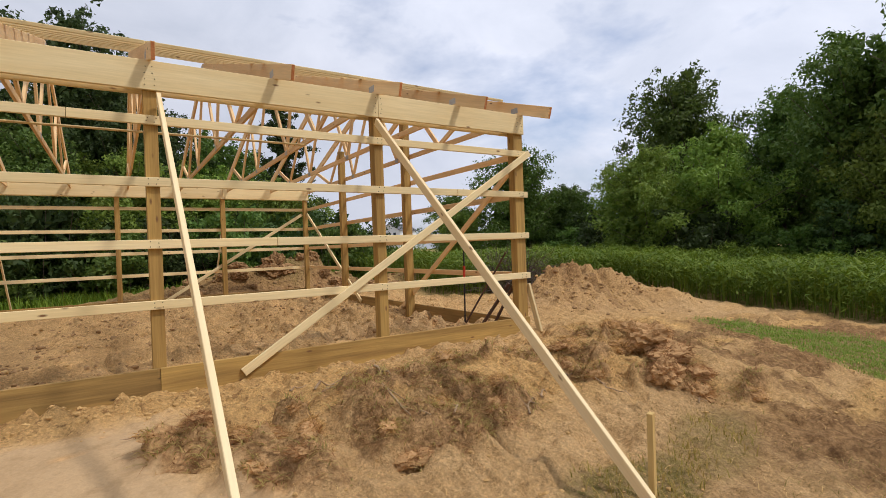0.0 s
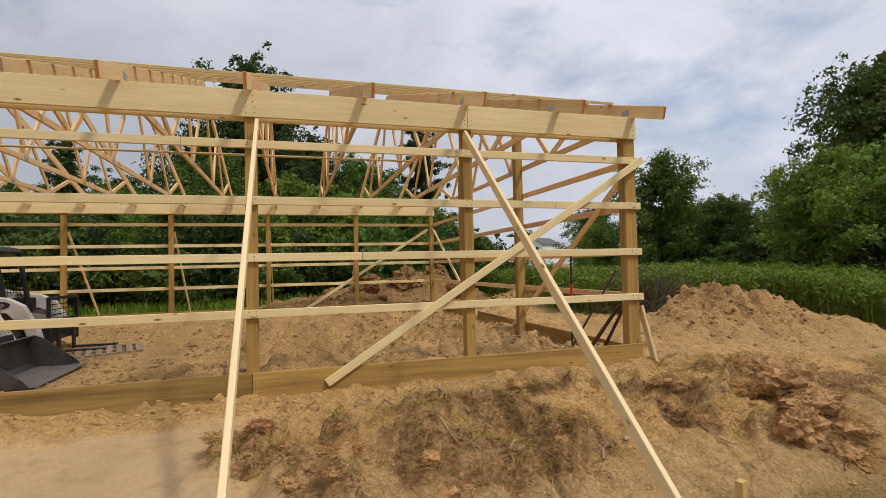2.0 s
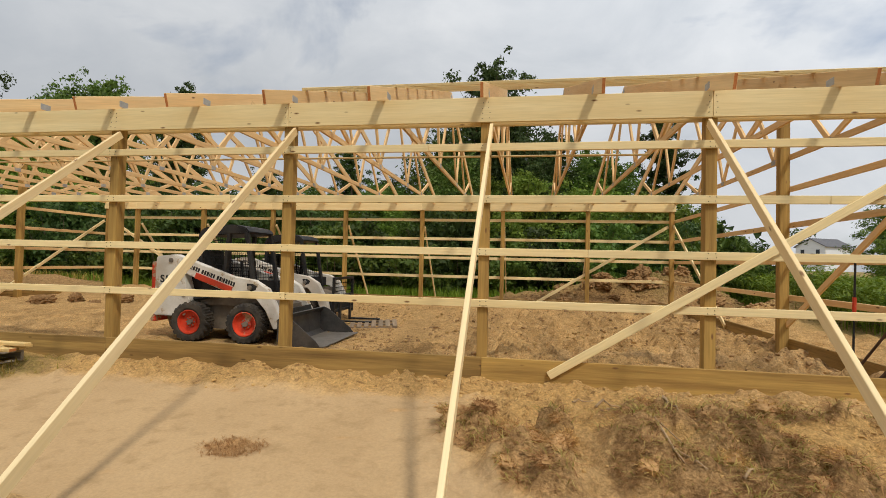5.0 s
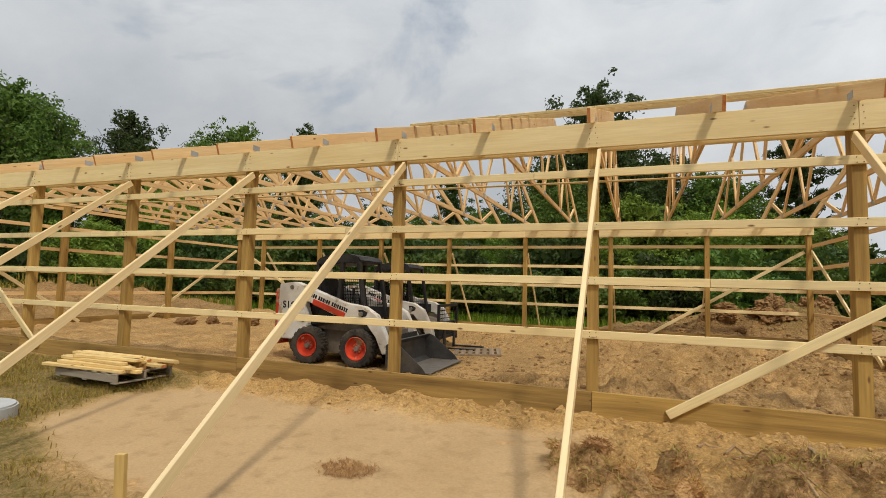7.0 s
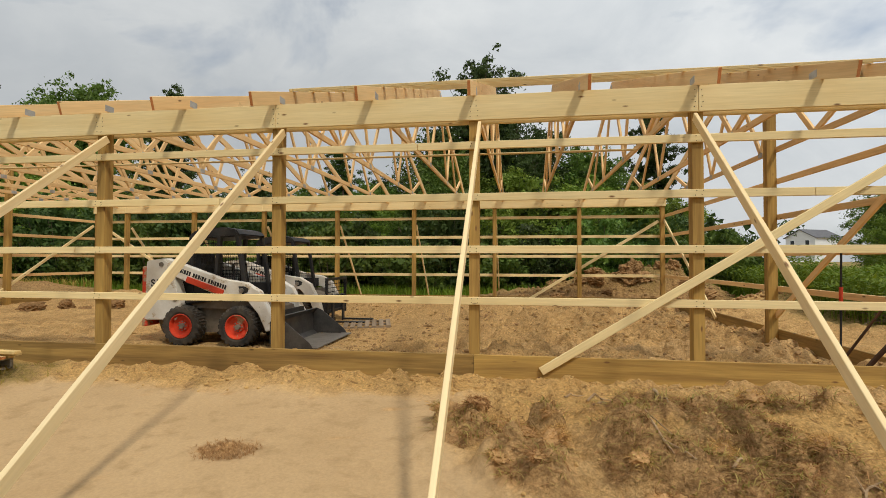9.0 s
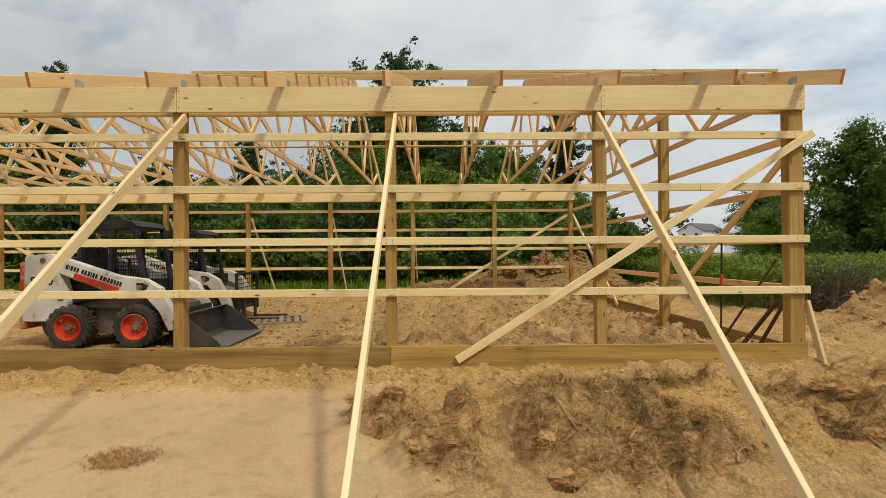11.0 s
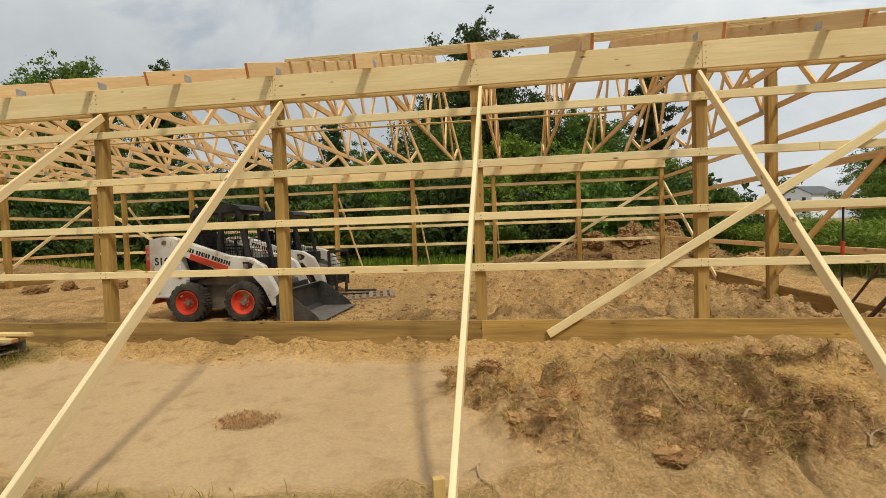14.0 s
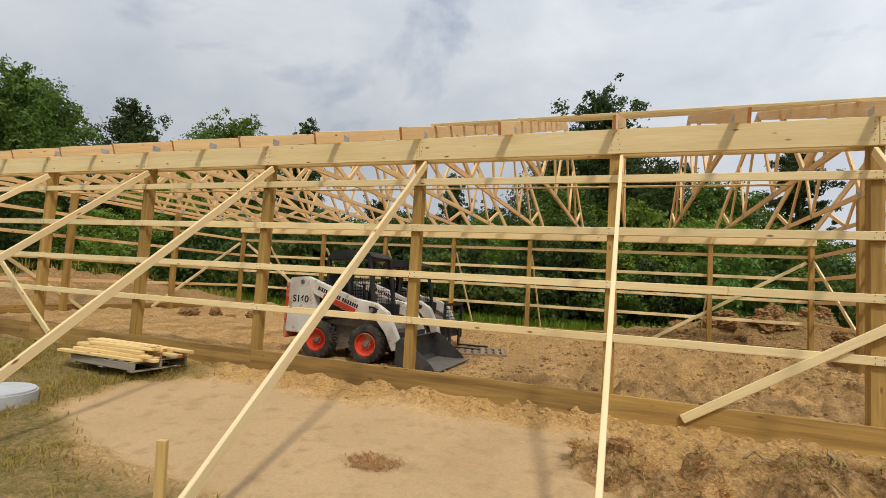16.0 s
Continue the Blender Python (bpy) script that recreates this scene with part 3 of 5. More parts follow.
east = ease(-0.6, 0.9, GX + 0.8 * np.clip(-GY - 2.3, 0, 2) + 1.5 * (fbm(GX, GY, 0.7, 4, 120) - 0.5)) * ease(0.6, -1.0, GY) * ease(0.36, 0.5, fbm(GX, GY, 1.3, 5, 121))
behind = ease(9.0, 11.0, GY) * ease(-6, -4, GX) + ease(-19, -22, GX)
cover["brown"] = np.clip(east + 0.8 * behind + 0.1 * ease(0.52, 0.66, fbm(GX, GY, 0.8, 5, 122)) * (GY > 0.2) + 0.55 * SPOIL * (0.6 + 0.9 * ease(0.45, 0.6, fbm(GX, GY, 1.8, 4, 182))), 0, 1)
trail = ease(0.5, 0.62, fbm(GX * 0.6 + GY * 0.3, GY * 1.4, 0.7, 4, 180))
cover["pale"] = np.clip(ease(-2.0, -2.7, GY + 0.8 * (fbm(GX, GY, 1.2, 3, 181) - 0.5)) * ease(0.4, -0.8, GX) + 0.7 * trail * (GY < 3) * (1 - SPOIL) + 0.5 * ease(0.0, 0.3, GY), 0, 0.9)
for name, val in cover.items():
    at = ground_me.attributes.new(name, "FLOAT", "POINT")
    at.data.foreach_set("value", val.reshape(-1).astype(np.float32))
ground_me.materials.append(ground_material())
tagged(new("ground", ground_me), "sandy building ground with torn sod and rough grass", "ground", kind="structure")


def drop_z(x, y):
    return float(height(np.array([float(x)]), np.array([float(y)]))[0])


# ---- vegetation ----
def leaf_material(name, a, b, gloss=0.3):
    m = bpy.data.materials.new(name)
    m.use_nodes = True
    N, L = m.node_tree.nodes, m.node_tree.links
    p = N["Principled BSDF"]
    p.inputs["Roughness"].default_value, p.inputs["Specular IOR Level"].default_value = 0.6, gloss
    g, oi = N.new("ShaderNodeNewGeometry"), N.new("ShaderNodeObjectInfo")
    mx = N.new("ShaderNodeMix")
    mx.data_type = "RGBA"
    mx.inputs["A"].default_value, mx.inputs["B"].default_value = (*a, 1), (*b, 1)
    L.new(g.outputs["Random Per Island"], mx.inputs["Factor"])
    hs = N.new("ShaderNodeHueSaturation")
    mr, mh = N.new("ShaderNodeMapRange"), N.new("ShaderNodeMapRange")
    mr.inputs["To Min"].default_value, mr.inputs["To Max"].default_value = 0.7, 1.25
    mh.inputs["To Min"].default_value, mh.inputs["To Max"].default_value = 0.485, 0.51
    L.new(oi.outputs["Random"], mr.inputs["Value"])
    L.new(oi.outputs["Random"], mh.inputs["Value"])
    L.new(mr.outputs[0], hs.inputs["Value"])
    L.new(mh.outputs[0], hs.inputs["Hue"])
    L.new(mx.outputs["Result"], hs.inputs["Color"])
    L.new(hs.outputs[0], p.inputs["Base Color"])
    tr = N.new("ShaderNodeBsdfTranslucent")
    L.new(hs.outputs[0], tr.inputs["Color"])
    ms = N.new("ShaderNodeMixShader")
    ms.inputs[0].default_value = 0.34
    L.new(p.outputs[0], ms.inputs[1])
    L.new(tr.outputs[0], ms.inputs[2])
    L.new(ms.outputs[0], N["Material Output"].inputs[0])
    return m


LEAF = leaf_material("summer_leaves", (0.066, 0.122, 0.017), (0.14, 0.21, 0.035))
LEAF_BRIGHT = leaf_material("young_leaves", (0.12, 0.20, 0.021), (0.25, 0.33, 0.05))
# darker copy of the leaves, the shade of the wood put into the colour
LEAF_DARK = leaf_material("shaded_leaves", (0.036, 0.066, 0.014), (0.075, 0.118, 0.026))
WEED = leaf_material("tall_weeds", (0.10, 0.182, 0.012), (0.205, 0.28, 0.024))
GRASS = leaf_material("rough_grass", (0.26, 0.225, 0.04), (0.48, 0.335, 0.10), 0.05)
STRAW = leaf_material("dry_roots", (0.68, 0.46, 0.20), (0.42, 0.25, 0.10), 0.05)
BARK = material("bark", (0.16, 0.12, 0.085), (0.09, 0.07, 0.05), (1, 1, 0.3), 0.95, 0.8, 18, 4, 0.3, depth=0.02)


def quads_mesh(name, centres, along, across, mat):
    """Pointed leaves: each a narrow triangle about its centre, with half axes along and across."""
    n = len(centres)
    v = np.stack([centres - 0.8 * along - across, centres - 0.8 * along + across, centres + along], 1).reshape(-1, 3)
    me = bpy.data.meshes.new(name)
    me.from_pydata(v, [], np.arange(3 * n).reshape(n, 3).tolist())
    me.materials.append(mat)
    return me


def crown_mesh(name, puffs, count, size, mat, rs):
    """Leaves on the outsides of many overlapping tufts (centre and radius), with strays that stand off them."""
    pf = np.array(puffs)
    w = pf[:, 3] ** 2
    k = rs.choice(len(pf), count, p=w / w.sum())
    d = rs.normal(size=(count, 3)) + np.array([0, 0, 0.35])
    d /= np.linalg.norm(d, axis=1)[:, None]
    f = 0.3 + 0.75 * rs.rand(count) ** 0.7 + 0.7 * (rs.rand(count) < 0.22) * rs.rand(count)
    c = pf[k, 0:3] + d * (pf[k, 3] * f)[:, None] * np.array([1, 1, 0.8])
    a = np.cross(d, rs.normal(size=(count, 3))) + 0.45 * rs.normal(size=(count, 3)) + np.array([0, 0, 0.25])
    a /= np.linalg.norm(a, axis=1)[:, None]
    b = np.cross(a, d + 0.6 * rs.normal(size=(count, 3)))
    b /= np.linalg.norm(b, axis=1)[:, None] + 1e-6
    s = (size * (0.55 + 0.9 * rs.rand(count)))[:, None]
    # the shaded heart of the crown: broader sprays, drawn in towards the middle of the tufts
    m = rs.rand(count) < 0.13
    mid = np.array([pf[:, 0].mean(), pf[:, 1].mean(), 0])
    pull = (0.35 + 0.4 * rs.rand(count))[:, None] * np.array([1, 1, 0])
    c = np.where(m[:, None], c + (mid - c) * pull - np.array([0, 0, 0.03]) * pf[:, 2].max(), c)
    s = np.where(m[:, None], s * 2.4, s)
    return quads_mesh(name, c, a * s, b * s * 0.6, mat)


def tufts(puffs, s, e, n, reach, radius, r):
    """n leafy tufts about the limb from s to e, thicker towards its end."""
    for j in range(n):
        p = s.lerp(e, 0.35 + 0.65 * (j + r.random()) / n)
        q = p + Vector((r.gauss(0, 0.6), r.gauss(0, 0.6), r.gauss(0.25, 0.45))) * reach
        puffs.append((*q, radius * r.uniform(0.55, 1.25)))


def tree(seed, tall, wide, leaves, size, mat, base=0.2, sparse=0.0, label=""):
    """A tapered trunk with limbs, and leaves in tufts along the limbs."""
    r, rs = random.Random(seed), np.random.RandomState(seed)
    t = new("tree")
    bm = bmesh.new()
    p, k = Vector((0, 0, -0.3)), 7
    rad = 0.013 * tall + 0.03
    spine = [p]
    for i in range(k):
        q = p + Vector((r.uniform(-0.3, 0.3), r.uniform(-0.3, 0.3), tall * 0.98 / k))
        add_tube(bm, p, q, rad * (1 - i / k * 0.88), rad * (1 - (i + 1) / k * 0.88), 7)
        p = q
        spine.append(p)
    puffs = []
    n = int(22 + wide * 3)
    lop = [r.uniform(0.88, 1.1) for _ in range(5)]
    for i in range(n):
        f = base + (0.97 - base) * (i + r.random()) / n
        g = f * 0.82 * k
        s = spine[int(g)].lerp(spine[min(int(g) + 1, k)], g - int(g))
        ang = i * 2.4 + r.uniform(-0.5, 0.5)
        u = (f - base) / (1 - base)
        reach = wide / 2 * math.sin(math.pi * min(1, 0.24 + 0.74 * u)) ** 0.7 * r.uniform(0.6, 1.1) * lop[int(ang / 1.2566) % 5]
        e = Vector((s.x + reach * math.cos(ang), s.y + reach * math.sin(ang), tall * (f * 0.97 + 0.05) + reach * 0.25 * (1 - u) + r.uniform(-0.3, 0.3)))
        add_tube(bm, s, e, rad * 0.34 * (1.1 - f), 0.01, 5)
        tufts(puffs, s, e, 6 if sparse < 0.3 else 5, wide * 0.1, wide * (0.082 - 0.035 * sparse) * (1.1 - 0.35 * u), r)
    for j in range(26):
        h = 0.05 - 0.34 * r.random()
        q = spine[-1] + Vector((r.gauss(0, 0.5), r.gauss(0, 0.5), 0)) * wide * (0.02 + 0.75 * (0.05 - h)) + Vector((0, 0, h * tall))
        puffs.append((*q, wide * r.uniform(0.028, 0.055)))
    part("trunk", bm, BARK, t)
    o = new("crown", crown_mesh("crown", puffs, leaves, size, mat, rs))
    o.parent = t
    return tagged(t, label, "tree", "woods around the site")


def bush(seed, tall, wide, leaves, size, mat, label=""):
    r, rs = random.Random(seed), np.random.RandomState(seed)
    t = new("bush")
    bm = bmesh.new()
    puffs = []
    for i in range(22):
        a, d = i * 2.4, wide / 2 * math.sqrt((i + 0.5) / 22)
        s = Vector((d * math.cos(a) * 0.5, d * math.sin(a) * 0.5, -0.2))
        e = Vector((d * math.cos(a), d * math.sin(a), tall * r.uniform(0.4, 1.0) * (1 - 0.3 * (d / wide * 2) ** 2)))
        add_tube(bm, s, e, 0.025, 0.006, 5)
        tufts(puffs, s, e, 4, wide * 0.08, wide * 0.085, r)
    part("stem", bm, BARK, t)
    o = new("leaves", crown_mesh("leaves", puffs, leaves, size, mat, rs))
    o.parent = t
    return tagged(t, label, "bush", "undergrowth around the site")


KINDS = [
    tree(1, 10.5, 6.4, 24000, 0.088, LEAF_DARK, 0.15, 0.2, "tall dark green deciduous tree at the wood's edge"),
    tree(2, 9.0, 7.0, 24000, 0.088, LEAF, 0.08, 0.1, "broad leafy green tree at the wood's edge"),
    tree(3, 7.0, 6.2, 23000, 0.08, LEAF_BRIGHT, 0.04, 0.0, "low full green tree beside the field"),
    tree(4, 12.0, 4.6, 19000, 0.082, LEAF_DARK, 0.12, 0.4, "slender tall tree with an open crown"),
    tree(6, 7.0, 6.6, 25000, 0.074, LEAF, 0.03, 0.0, "full round green tree beside the barn corner"),
]
SHRUBS = [
    bush(11, 3.2, 4.2, 7000, 0.085, LEAF, "dense green bush in the undergrowth"),
    bush(12, 4.2, 5.0, 8000, 0.095, LEAF_DARK, "dark tangled bush in the undergrowth"),
    bush(13, 2.2, 3.2, 6000, 0.072, LEAF, "low leafy green shrub in the undergrowth"),
]
FAR = tree(5, 10.0, 8.0, 4000, 0.32, LEAF, 0.05, 0.0, "leafy green tree across the yard")
placed = set()


def plant(kind, x, y, scale=1.0, turn=0.0, stretch=1.0):
    m = Matrix.Translation((x, y, drop_z(x, y) - 0.05)) @ Matrix.Rotation(turn, 4, "Z") @ Matrix.Diagonal((scale, scale, scale * stretch, 1))
    if kind not in placed:
        placed.add(kind)
        kind.matrix_basis = m
    else:
        c = copy_thing(kind, pose(0, 0, 0))
        c.matrix_basis = m


rw = random.Random(21)
A, B, C, D = KINDS[:4]
# east edge beyond the field
for k, x, y, s, st in ((B, 20.8, 9.8, 1.12, 1.04), (C, 14.3, 7.8, 0.82, 0.95), (C, 17.0, 6.2, 0.9, 1.0), (B, 20.0, 2.2, 1.04, 1.03), (B, 19.5, -2.5, 1.15, 1.2),
                       (A, 24.5, 3.6, 0.9, 0.92), (A, 22.0, -6.5, 1.1, 1.0), (C, 17.5, 0.2, 0.85, 1.05), (B, 25.0, 14.0, 0.85, 0.95), (C, 19.0, 13.5, 0.75, 1.0), (B, 24, 9, 0.8, 0.9),
                       (KINDS[4], 15.2, 17.5, 1.0, 1.02), (C, 18.5, 20.0, 0.8, 0.9), (C, 19.5, 17.0, 0.75, 0.9), (D, 3.0, 21.5, 0.85, 0.95), (B, 16.0, 25.0, 0.75, 0.8), (C, 4.2, 24.5, 0.8, 0.85), (C, 22, 22, 0.8, 0.9),
                       (C, 13.0, 19.8, 0.62, 0.85), (B, 17.6, 16.0, 0.6, 0.9), (B, 22.5, 6.2, 0.95, 1.0)):
    plant(k, x, y, s, rw.uniform(0, 6), st)
# north side behind the frame
for k, x, y, s, st in ((A, -6.6, 21.0, 1.04, 1.1), (A, -5.0, 19.0, 0.8, 1.0), (B, -8.0, 20.0, 0.9, 1.0), (A, -3.4, 20.5, 0.8, 0.95), (C, -1.0, 19.5, 0.85, 0.9), (B, -1.7, 20.6, 0.84, 0.95), (B, 0.2, 21.0, 0.8, 0.9), (C, 1.2, 18.5, 0.8, 0.85),
                       (D, -14.8, 24.0, 0.75, 0.95), (C, -18, 24, 0.8, 0.9), (B, -11.5, 22, 0.75, 0.8), (C, -23, 25, 0.9, 0.9), (C, -27, 22, 0.9, 1.0), (D, -32, 29.4, 1.2, 1.0), (B, -37.3, 29.4, 1.5, 1.05), (B, -42.7, 29.4, 1.45, 1.0), (A, -47, 26, 1.4, 1.0),
                       (A, -37, 19, 1.0, 0.95), (B, -38, 13, 1.15, 1.0), (B, -37, 8, 1.24, 1.0), (B, -36.2, 10.6, 1.18, 1.02), (B, -34, 3, 1.15, 1.05), (C, -30, 16, 1.1, 1.0), (C, -28, 10, 0.7, 0.8), (C, -10.5, 18.5, 0.72, 0.8), (C, -13.5, 19, 0.75, 0.75), (B, -17, 19.5, 0.62, 0.65), (C, -20.5, 19, 0.8, 0.75), (C, -24, 18.5, 0.75, 0.8), (B, -27, 19.5, 0.7, 0.7), (A, -12.5, 24, 0.7, 0.85), (B, -9.5, 18, 0.6, 0.85), (C, -5.8, 17.8, 0.8, 0.95), (C, -2.6, 17.5, 0.75, 0.9),
                       (B, -7.2, 17.4, 0.74, 0.95), (C, -5.0, 17.0, 0.78, 1.0), (A, -4.2, 18.0, 0.62, 0.95), (B, -15.2, 18.2, 0.66, 0.85), (A, -19.0, 21.0, 0.7, 0.85), (B, -22.4, 20.6, 0.72, 0.85), (A, -25.6, 21.5, 0.72, 0.85), (B, -11.8, 19.6, 0.66, 0.9)):
    plant(k, x, y, s, rw.uniform(0, 6), st)
for i in range(30):
    x = -31 + 1.25 * i + rw.uniform(-0.4, 0.4)
    plant(SHRUBS[i % 3], x, 14.6 + 0.9 * (i % 3) + rw.uniform(-0.4, 0.6), rw.uniform(0.8, 1.15), rw.uniform(0, 6), rw.uniform(0.85, 1.15))
for i in range(16):
    plant(SHRUBS[(i * 2) % 3], 15.0 + rw.uniform(-0.8, 1.5) + 0.3 * abs(i - 8), -7.5 + 1.7 * i, rw.uniform(0.7, 0.95), rw.uniform(0, 6), rw.uniform(0.8, 1.0))
for i in range(10):
    plant(SHRUBS[i % 3], -29 + rw.uniform(-1.5, 1.0), -2 + 1.9 * i, rw.uniform(0.8, 1.2), rw.uniform(0, 6), 1.0)
# trees behind the camera and to the west close the place
for i in range(12):
    a = radians(170 + 15 * i)
    plant(FAR, -5 + 36 * math.cos(a), -6 + 32 * math.sin(a), 1.1, rw.uniform(0, 6), 1.0)


def blades(name, n, box, keep, tall, wide, mat, seed, lean=0.35, label="", category="grass"):
    """Many single blades, each a bent strip of two quads tapering to its tip, where keep(x, y) allows."""
    rs = np.random.RandomState(seed)
    x, y = rs.uniform(box[0], box[1], n), rs.uniform(box[2], box[3], n)
    ok = keep(x, y) > rs.rand(n)
    x, y = x[ok], y[ok]
    n = len(x)
    z = height(x, y) - 0.01
    h = tall * (0.45 + 0.75 * rs.rand(n))
    a, bnd = rs.uniform(0, 2 * np.pi, n), lean * (0.3 + rs.rand(n))
    dx, dy = np.cos(a), np.sin(a)
    w = wide * (0.6 + 0.7 * rs.rand(n))
    rows = []
    for f, k in ((0.0, 1.0), (0.55, 0.85), (1.0, 0.08)):
        cx, cy, cz = x + dx * h * bnd * f * f, y + dy * h * bnd * f * f, z + h * f * (1 - 0.25 * bnd * f)
        for s in (-1, 1):
            rows.append(np.stack([cx - s * dy * w * k / 2, cy + s * dx * w * k / 2, cz], -1))
    v = np.stack(rows, 1).reshape(-1, 3)
    base = np.arange(n)[:, None] * 6
    f = np.concatenate([base + np.array([0, 1, 3, 2]), base + np.array([2, 3, 5, 4])])
    me = bpy.data.meshes.new(name)
    me.from_pydata(v, [], f.tolist())
    me.materials.append(mat)
    return tagged(new(name, me), label, category, kind="stuff")


def in_field(x, y):
    s, o, g, i, f = masks(x, y)
    return np.maximum(f * ease(-8, -6, y), ease(2.2, 3.4, x) * ease(5.0, 6.2, y)) * ease(17, 14, x - 0.2 * y)


def weed_leaves(n, seed):
    """Broad drooping leaves at all heights on the weed stalks."""
    rs = np.random.RandomState(seed)
    x, y = rs.uniform(2.5, 16, n), rs.uniform(-8, 16, n)
    ok = in_field(x, y) > rs.rand(n)
    x, y = x[ok], y[ok]
    n = len(x)
    top = 0.62 + 0.45 * fbm(x, y, 0.5, 3, 40) + 0.5 * fbm(x, y, 2.6, 2, 41)
    z = height(x, y) + top * (0.15 + 0.85 * rs.rand(n) ** 0.7)
    a = rs.uniform(0, 2 * np.pi, n)
    al = np.stack([np.cos(a), np.sin(a), rs.uniform(-0.5, 0.9, n)], -1) * (0.05 + 0.08 * rs.rand(n))[:, None]
    ac = np.stack([-np.sin(a), np.cos(a), 0.3 * rs.normal(size=n)], -1) * (0.014 + 0.02 * rs.rand(n))[:, None]
    return tagged(new("weed_leaves", quads_mesh("weed_leaves", np.stack([x, y, z], -1), al, ac, WEED)), "tall green weeds crowding the field edge", "weeds", kind="stuff")


weed_leaves(190000, 50)
blades("weed_stalks", 16000, (2.5, 16, -8, 16), in_field, 1.05, 0.02, WEED, 51, 0.15, "tall green weed stalks in the field", "weeds")
blades("verge_grass", 26000, (-30, 6, FARY + 1.2, 15), lambda x, y: ease(FARY + 1.9, FARY + 3.4, y) + 0 * x, 0.42, 0.025, WEED, 52, 0.5, "long green grass behind the barn frame")
blades("west_grass", 12000, (-32, -22, -6, 14), lambda x, y: masks(x, y)[2], 0.4, 0.03, GRASS, 53, 0.5, "rough grass on the western bank")


def near_grass(x, y):
    return masks(x, y)[2] * np.clip(fbm(x, y, 2.2, 3, 60) * 2.6 - 0.75, 0, 1)


blades("rough_grass", 105000, (-14, 0.4, -5.6, -0.2), near_grass, 0.095, 0.008, GRASS, 54, 0.9, "short dry and green grass on the sand")
blades("lawn_grass", 40000, (1.8, 7.0, -5.0, 0.8), lambda x, y: masks(x, y)[2], 0.07, 0.009, leaf_material("lawn", (0.15, 0.27, 0.025), (0.30, 0.37, 0.06)), 55, 0.7, "mown green grass strip by the field")


FIBRE = leaf_material("torn_roots", (0.64, 0.39, 0.155), (0.33, 0.185, 0.068), 0.05)
SODGRASS = leaf_material("yellowing_grass", (0.27, 0.24, 0.055), (0.52, 0.385, 0.145), 0.05)


def on_sod(x, y):
    return masks(x, y)[1] * np.clip(fbm(x, y, 3.4, 3, 70) * 4.5 - 1.45, 0, 1)


blades("root_tangle", 28000, (-5.2, 1.6, -3.0, -0.3), on_sod, 0.085, 0.0075, FIBRE, 56, 2.8, "dry roots and dead grass on torn sod", "dead grass")
blades("sod_grass", 30000, (-5.2, 1.6, -3.0, -0.3), on_sod, 0.08, 0.008, SODGRASS, 57, 2.2, "yellowed grass clinging to torn sod")
blades("stray_straw", 5000, (-5.5, 4.5, -4.6, -0.1), lambda x, y: 1 - masks(x, y)[0], 0.06, 0.004, STRAW, 58, 2.2, "stray straw on loose dirt", "dead grass")
blades("dug_grass", 2600, (-6.95, -6.3, -2.4, -1.85), lambda x, y: ease(0.24, 0.12, np.hypot((x + 6.64) / 1.25, y + 2.12)), 0.05, 0.006, STRAW, 59, 1.4, "dry grass clump on bare sand", "dead grass")


blades("dry_tufts", 9000, (-3.2, 4.2, -5.2, -1.0), lambda x, y: ease(-2.2, -0.8, x) * ease(0.5, 0.66, fbm(x, y, 1.6, 4, 130)), 0.07, 0.006, SODGRASS, 67, 1.6, "dry grass tufts on brown dirt")


def clod_field(name, n, box, keep, lo, hi, mat, seed, label):
    """Loose crumbs of earth: small faceted lumps half sunk in the ground."""
    rs = np.random.RandomState(seed)
    x, y = rs.uniform(box[0], box[1], n), rs.uniform(box[2], box[3], n)
    ok = keep(x, y) > rs.rand(n)
    x, y = x[ok], y[ok]
    n = len(x)
    bm = bmesh.new()
    if n > 3000:
        add_tube(bm, (0, 0, -1), (0, 0, 0), 0.3, 1.0, 5)
        add_tube(bm, (0, 0, 0), (0, 0, 1), 1.0, 0.3, 5)
        bmesh.ops.remove_doubles(bm, verts=bm.verts, dist=0.01)
        bmesh.ops.triangulate(bm, faces=bm.faces)
    else:
        bmesh.ops.create_icosphere(bm, subdivisions=1, radius=1)
    bm.verts.ensure_lookup_table()
    base = np.array([v.co[:] for v in bm.verts])
    tri = np.array([[v.index for v in f.verts] for f in bm.faces])
    bm.free()
    r = lo * (hi / lo) ** (rs.rand(n) ** 2.2)
    v = base[None] * (0.7 + 0.6 * rs.rand(n, len(base), 1)) * r[:, None, None] * (np.array([1, 1, 0.7]) * (0.75 + 0.5 * rs.rand(n, 1, 3)))
    v = v + np.stack([x, y, height(x, y) + r * 0.15], -1)[:, None]
    f = (tri[None] + np.arange(n)[:, None, None] * len(base)).reshape(-1, 3)
    me = bpy.data.meshes.new(name)
    me.from_pydata(v.reshape(-1, 3), [], f.tolist())
    me.materials.append(mat)
    return tagged(new(name, me), label, "soil", kind="stuff")


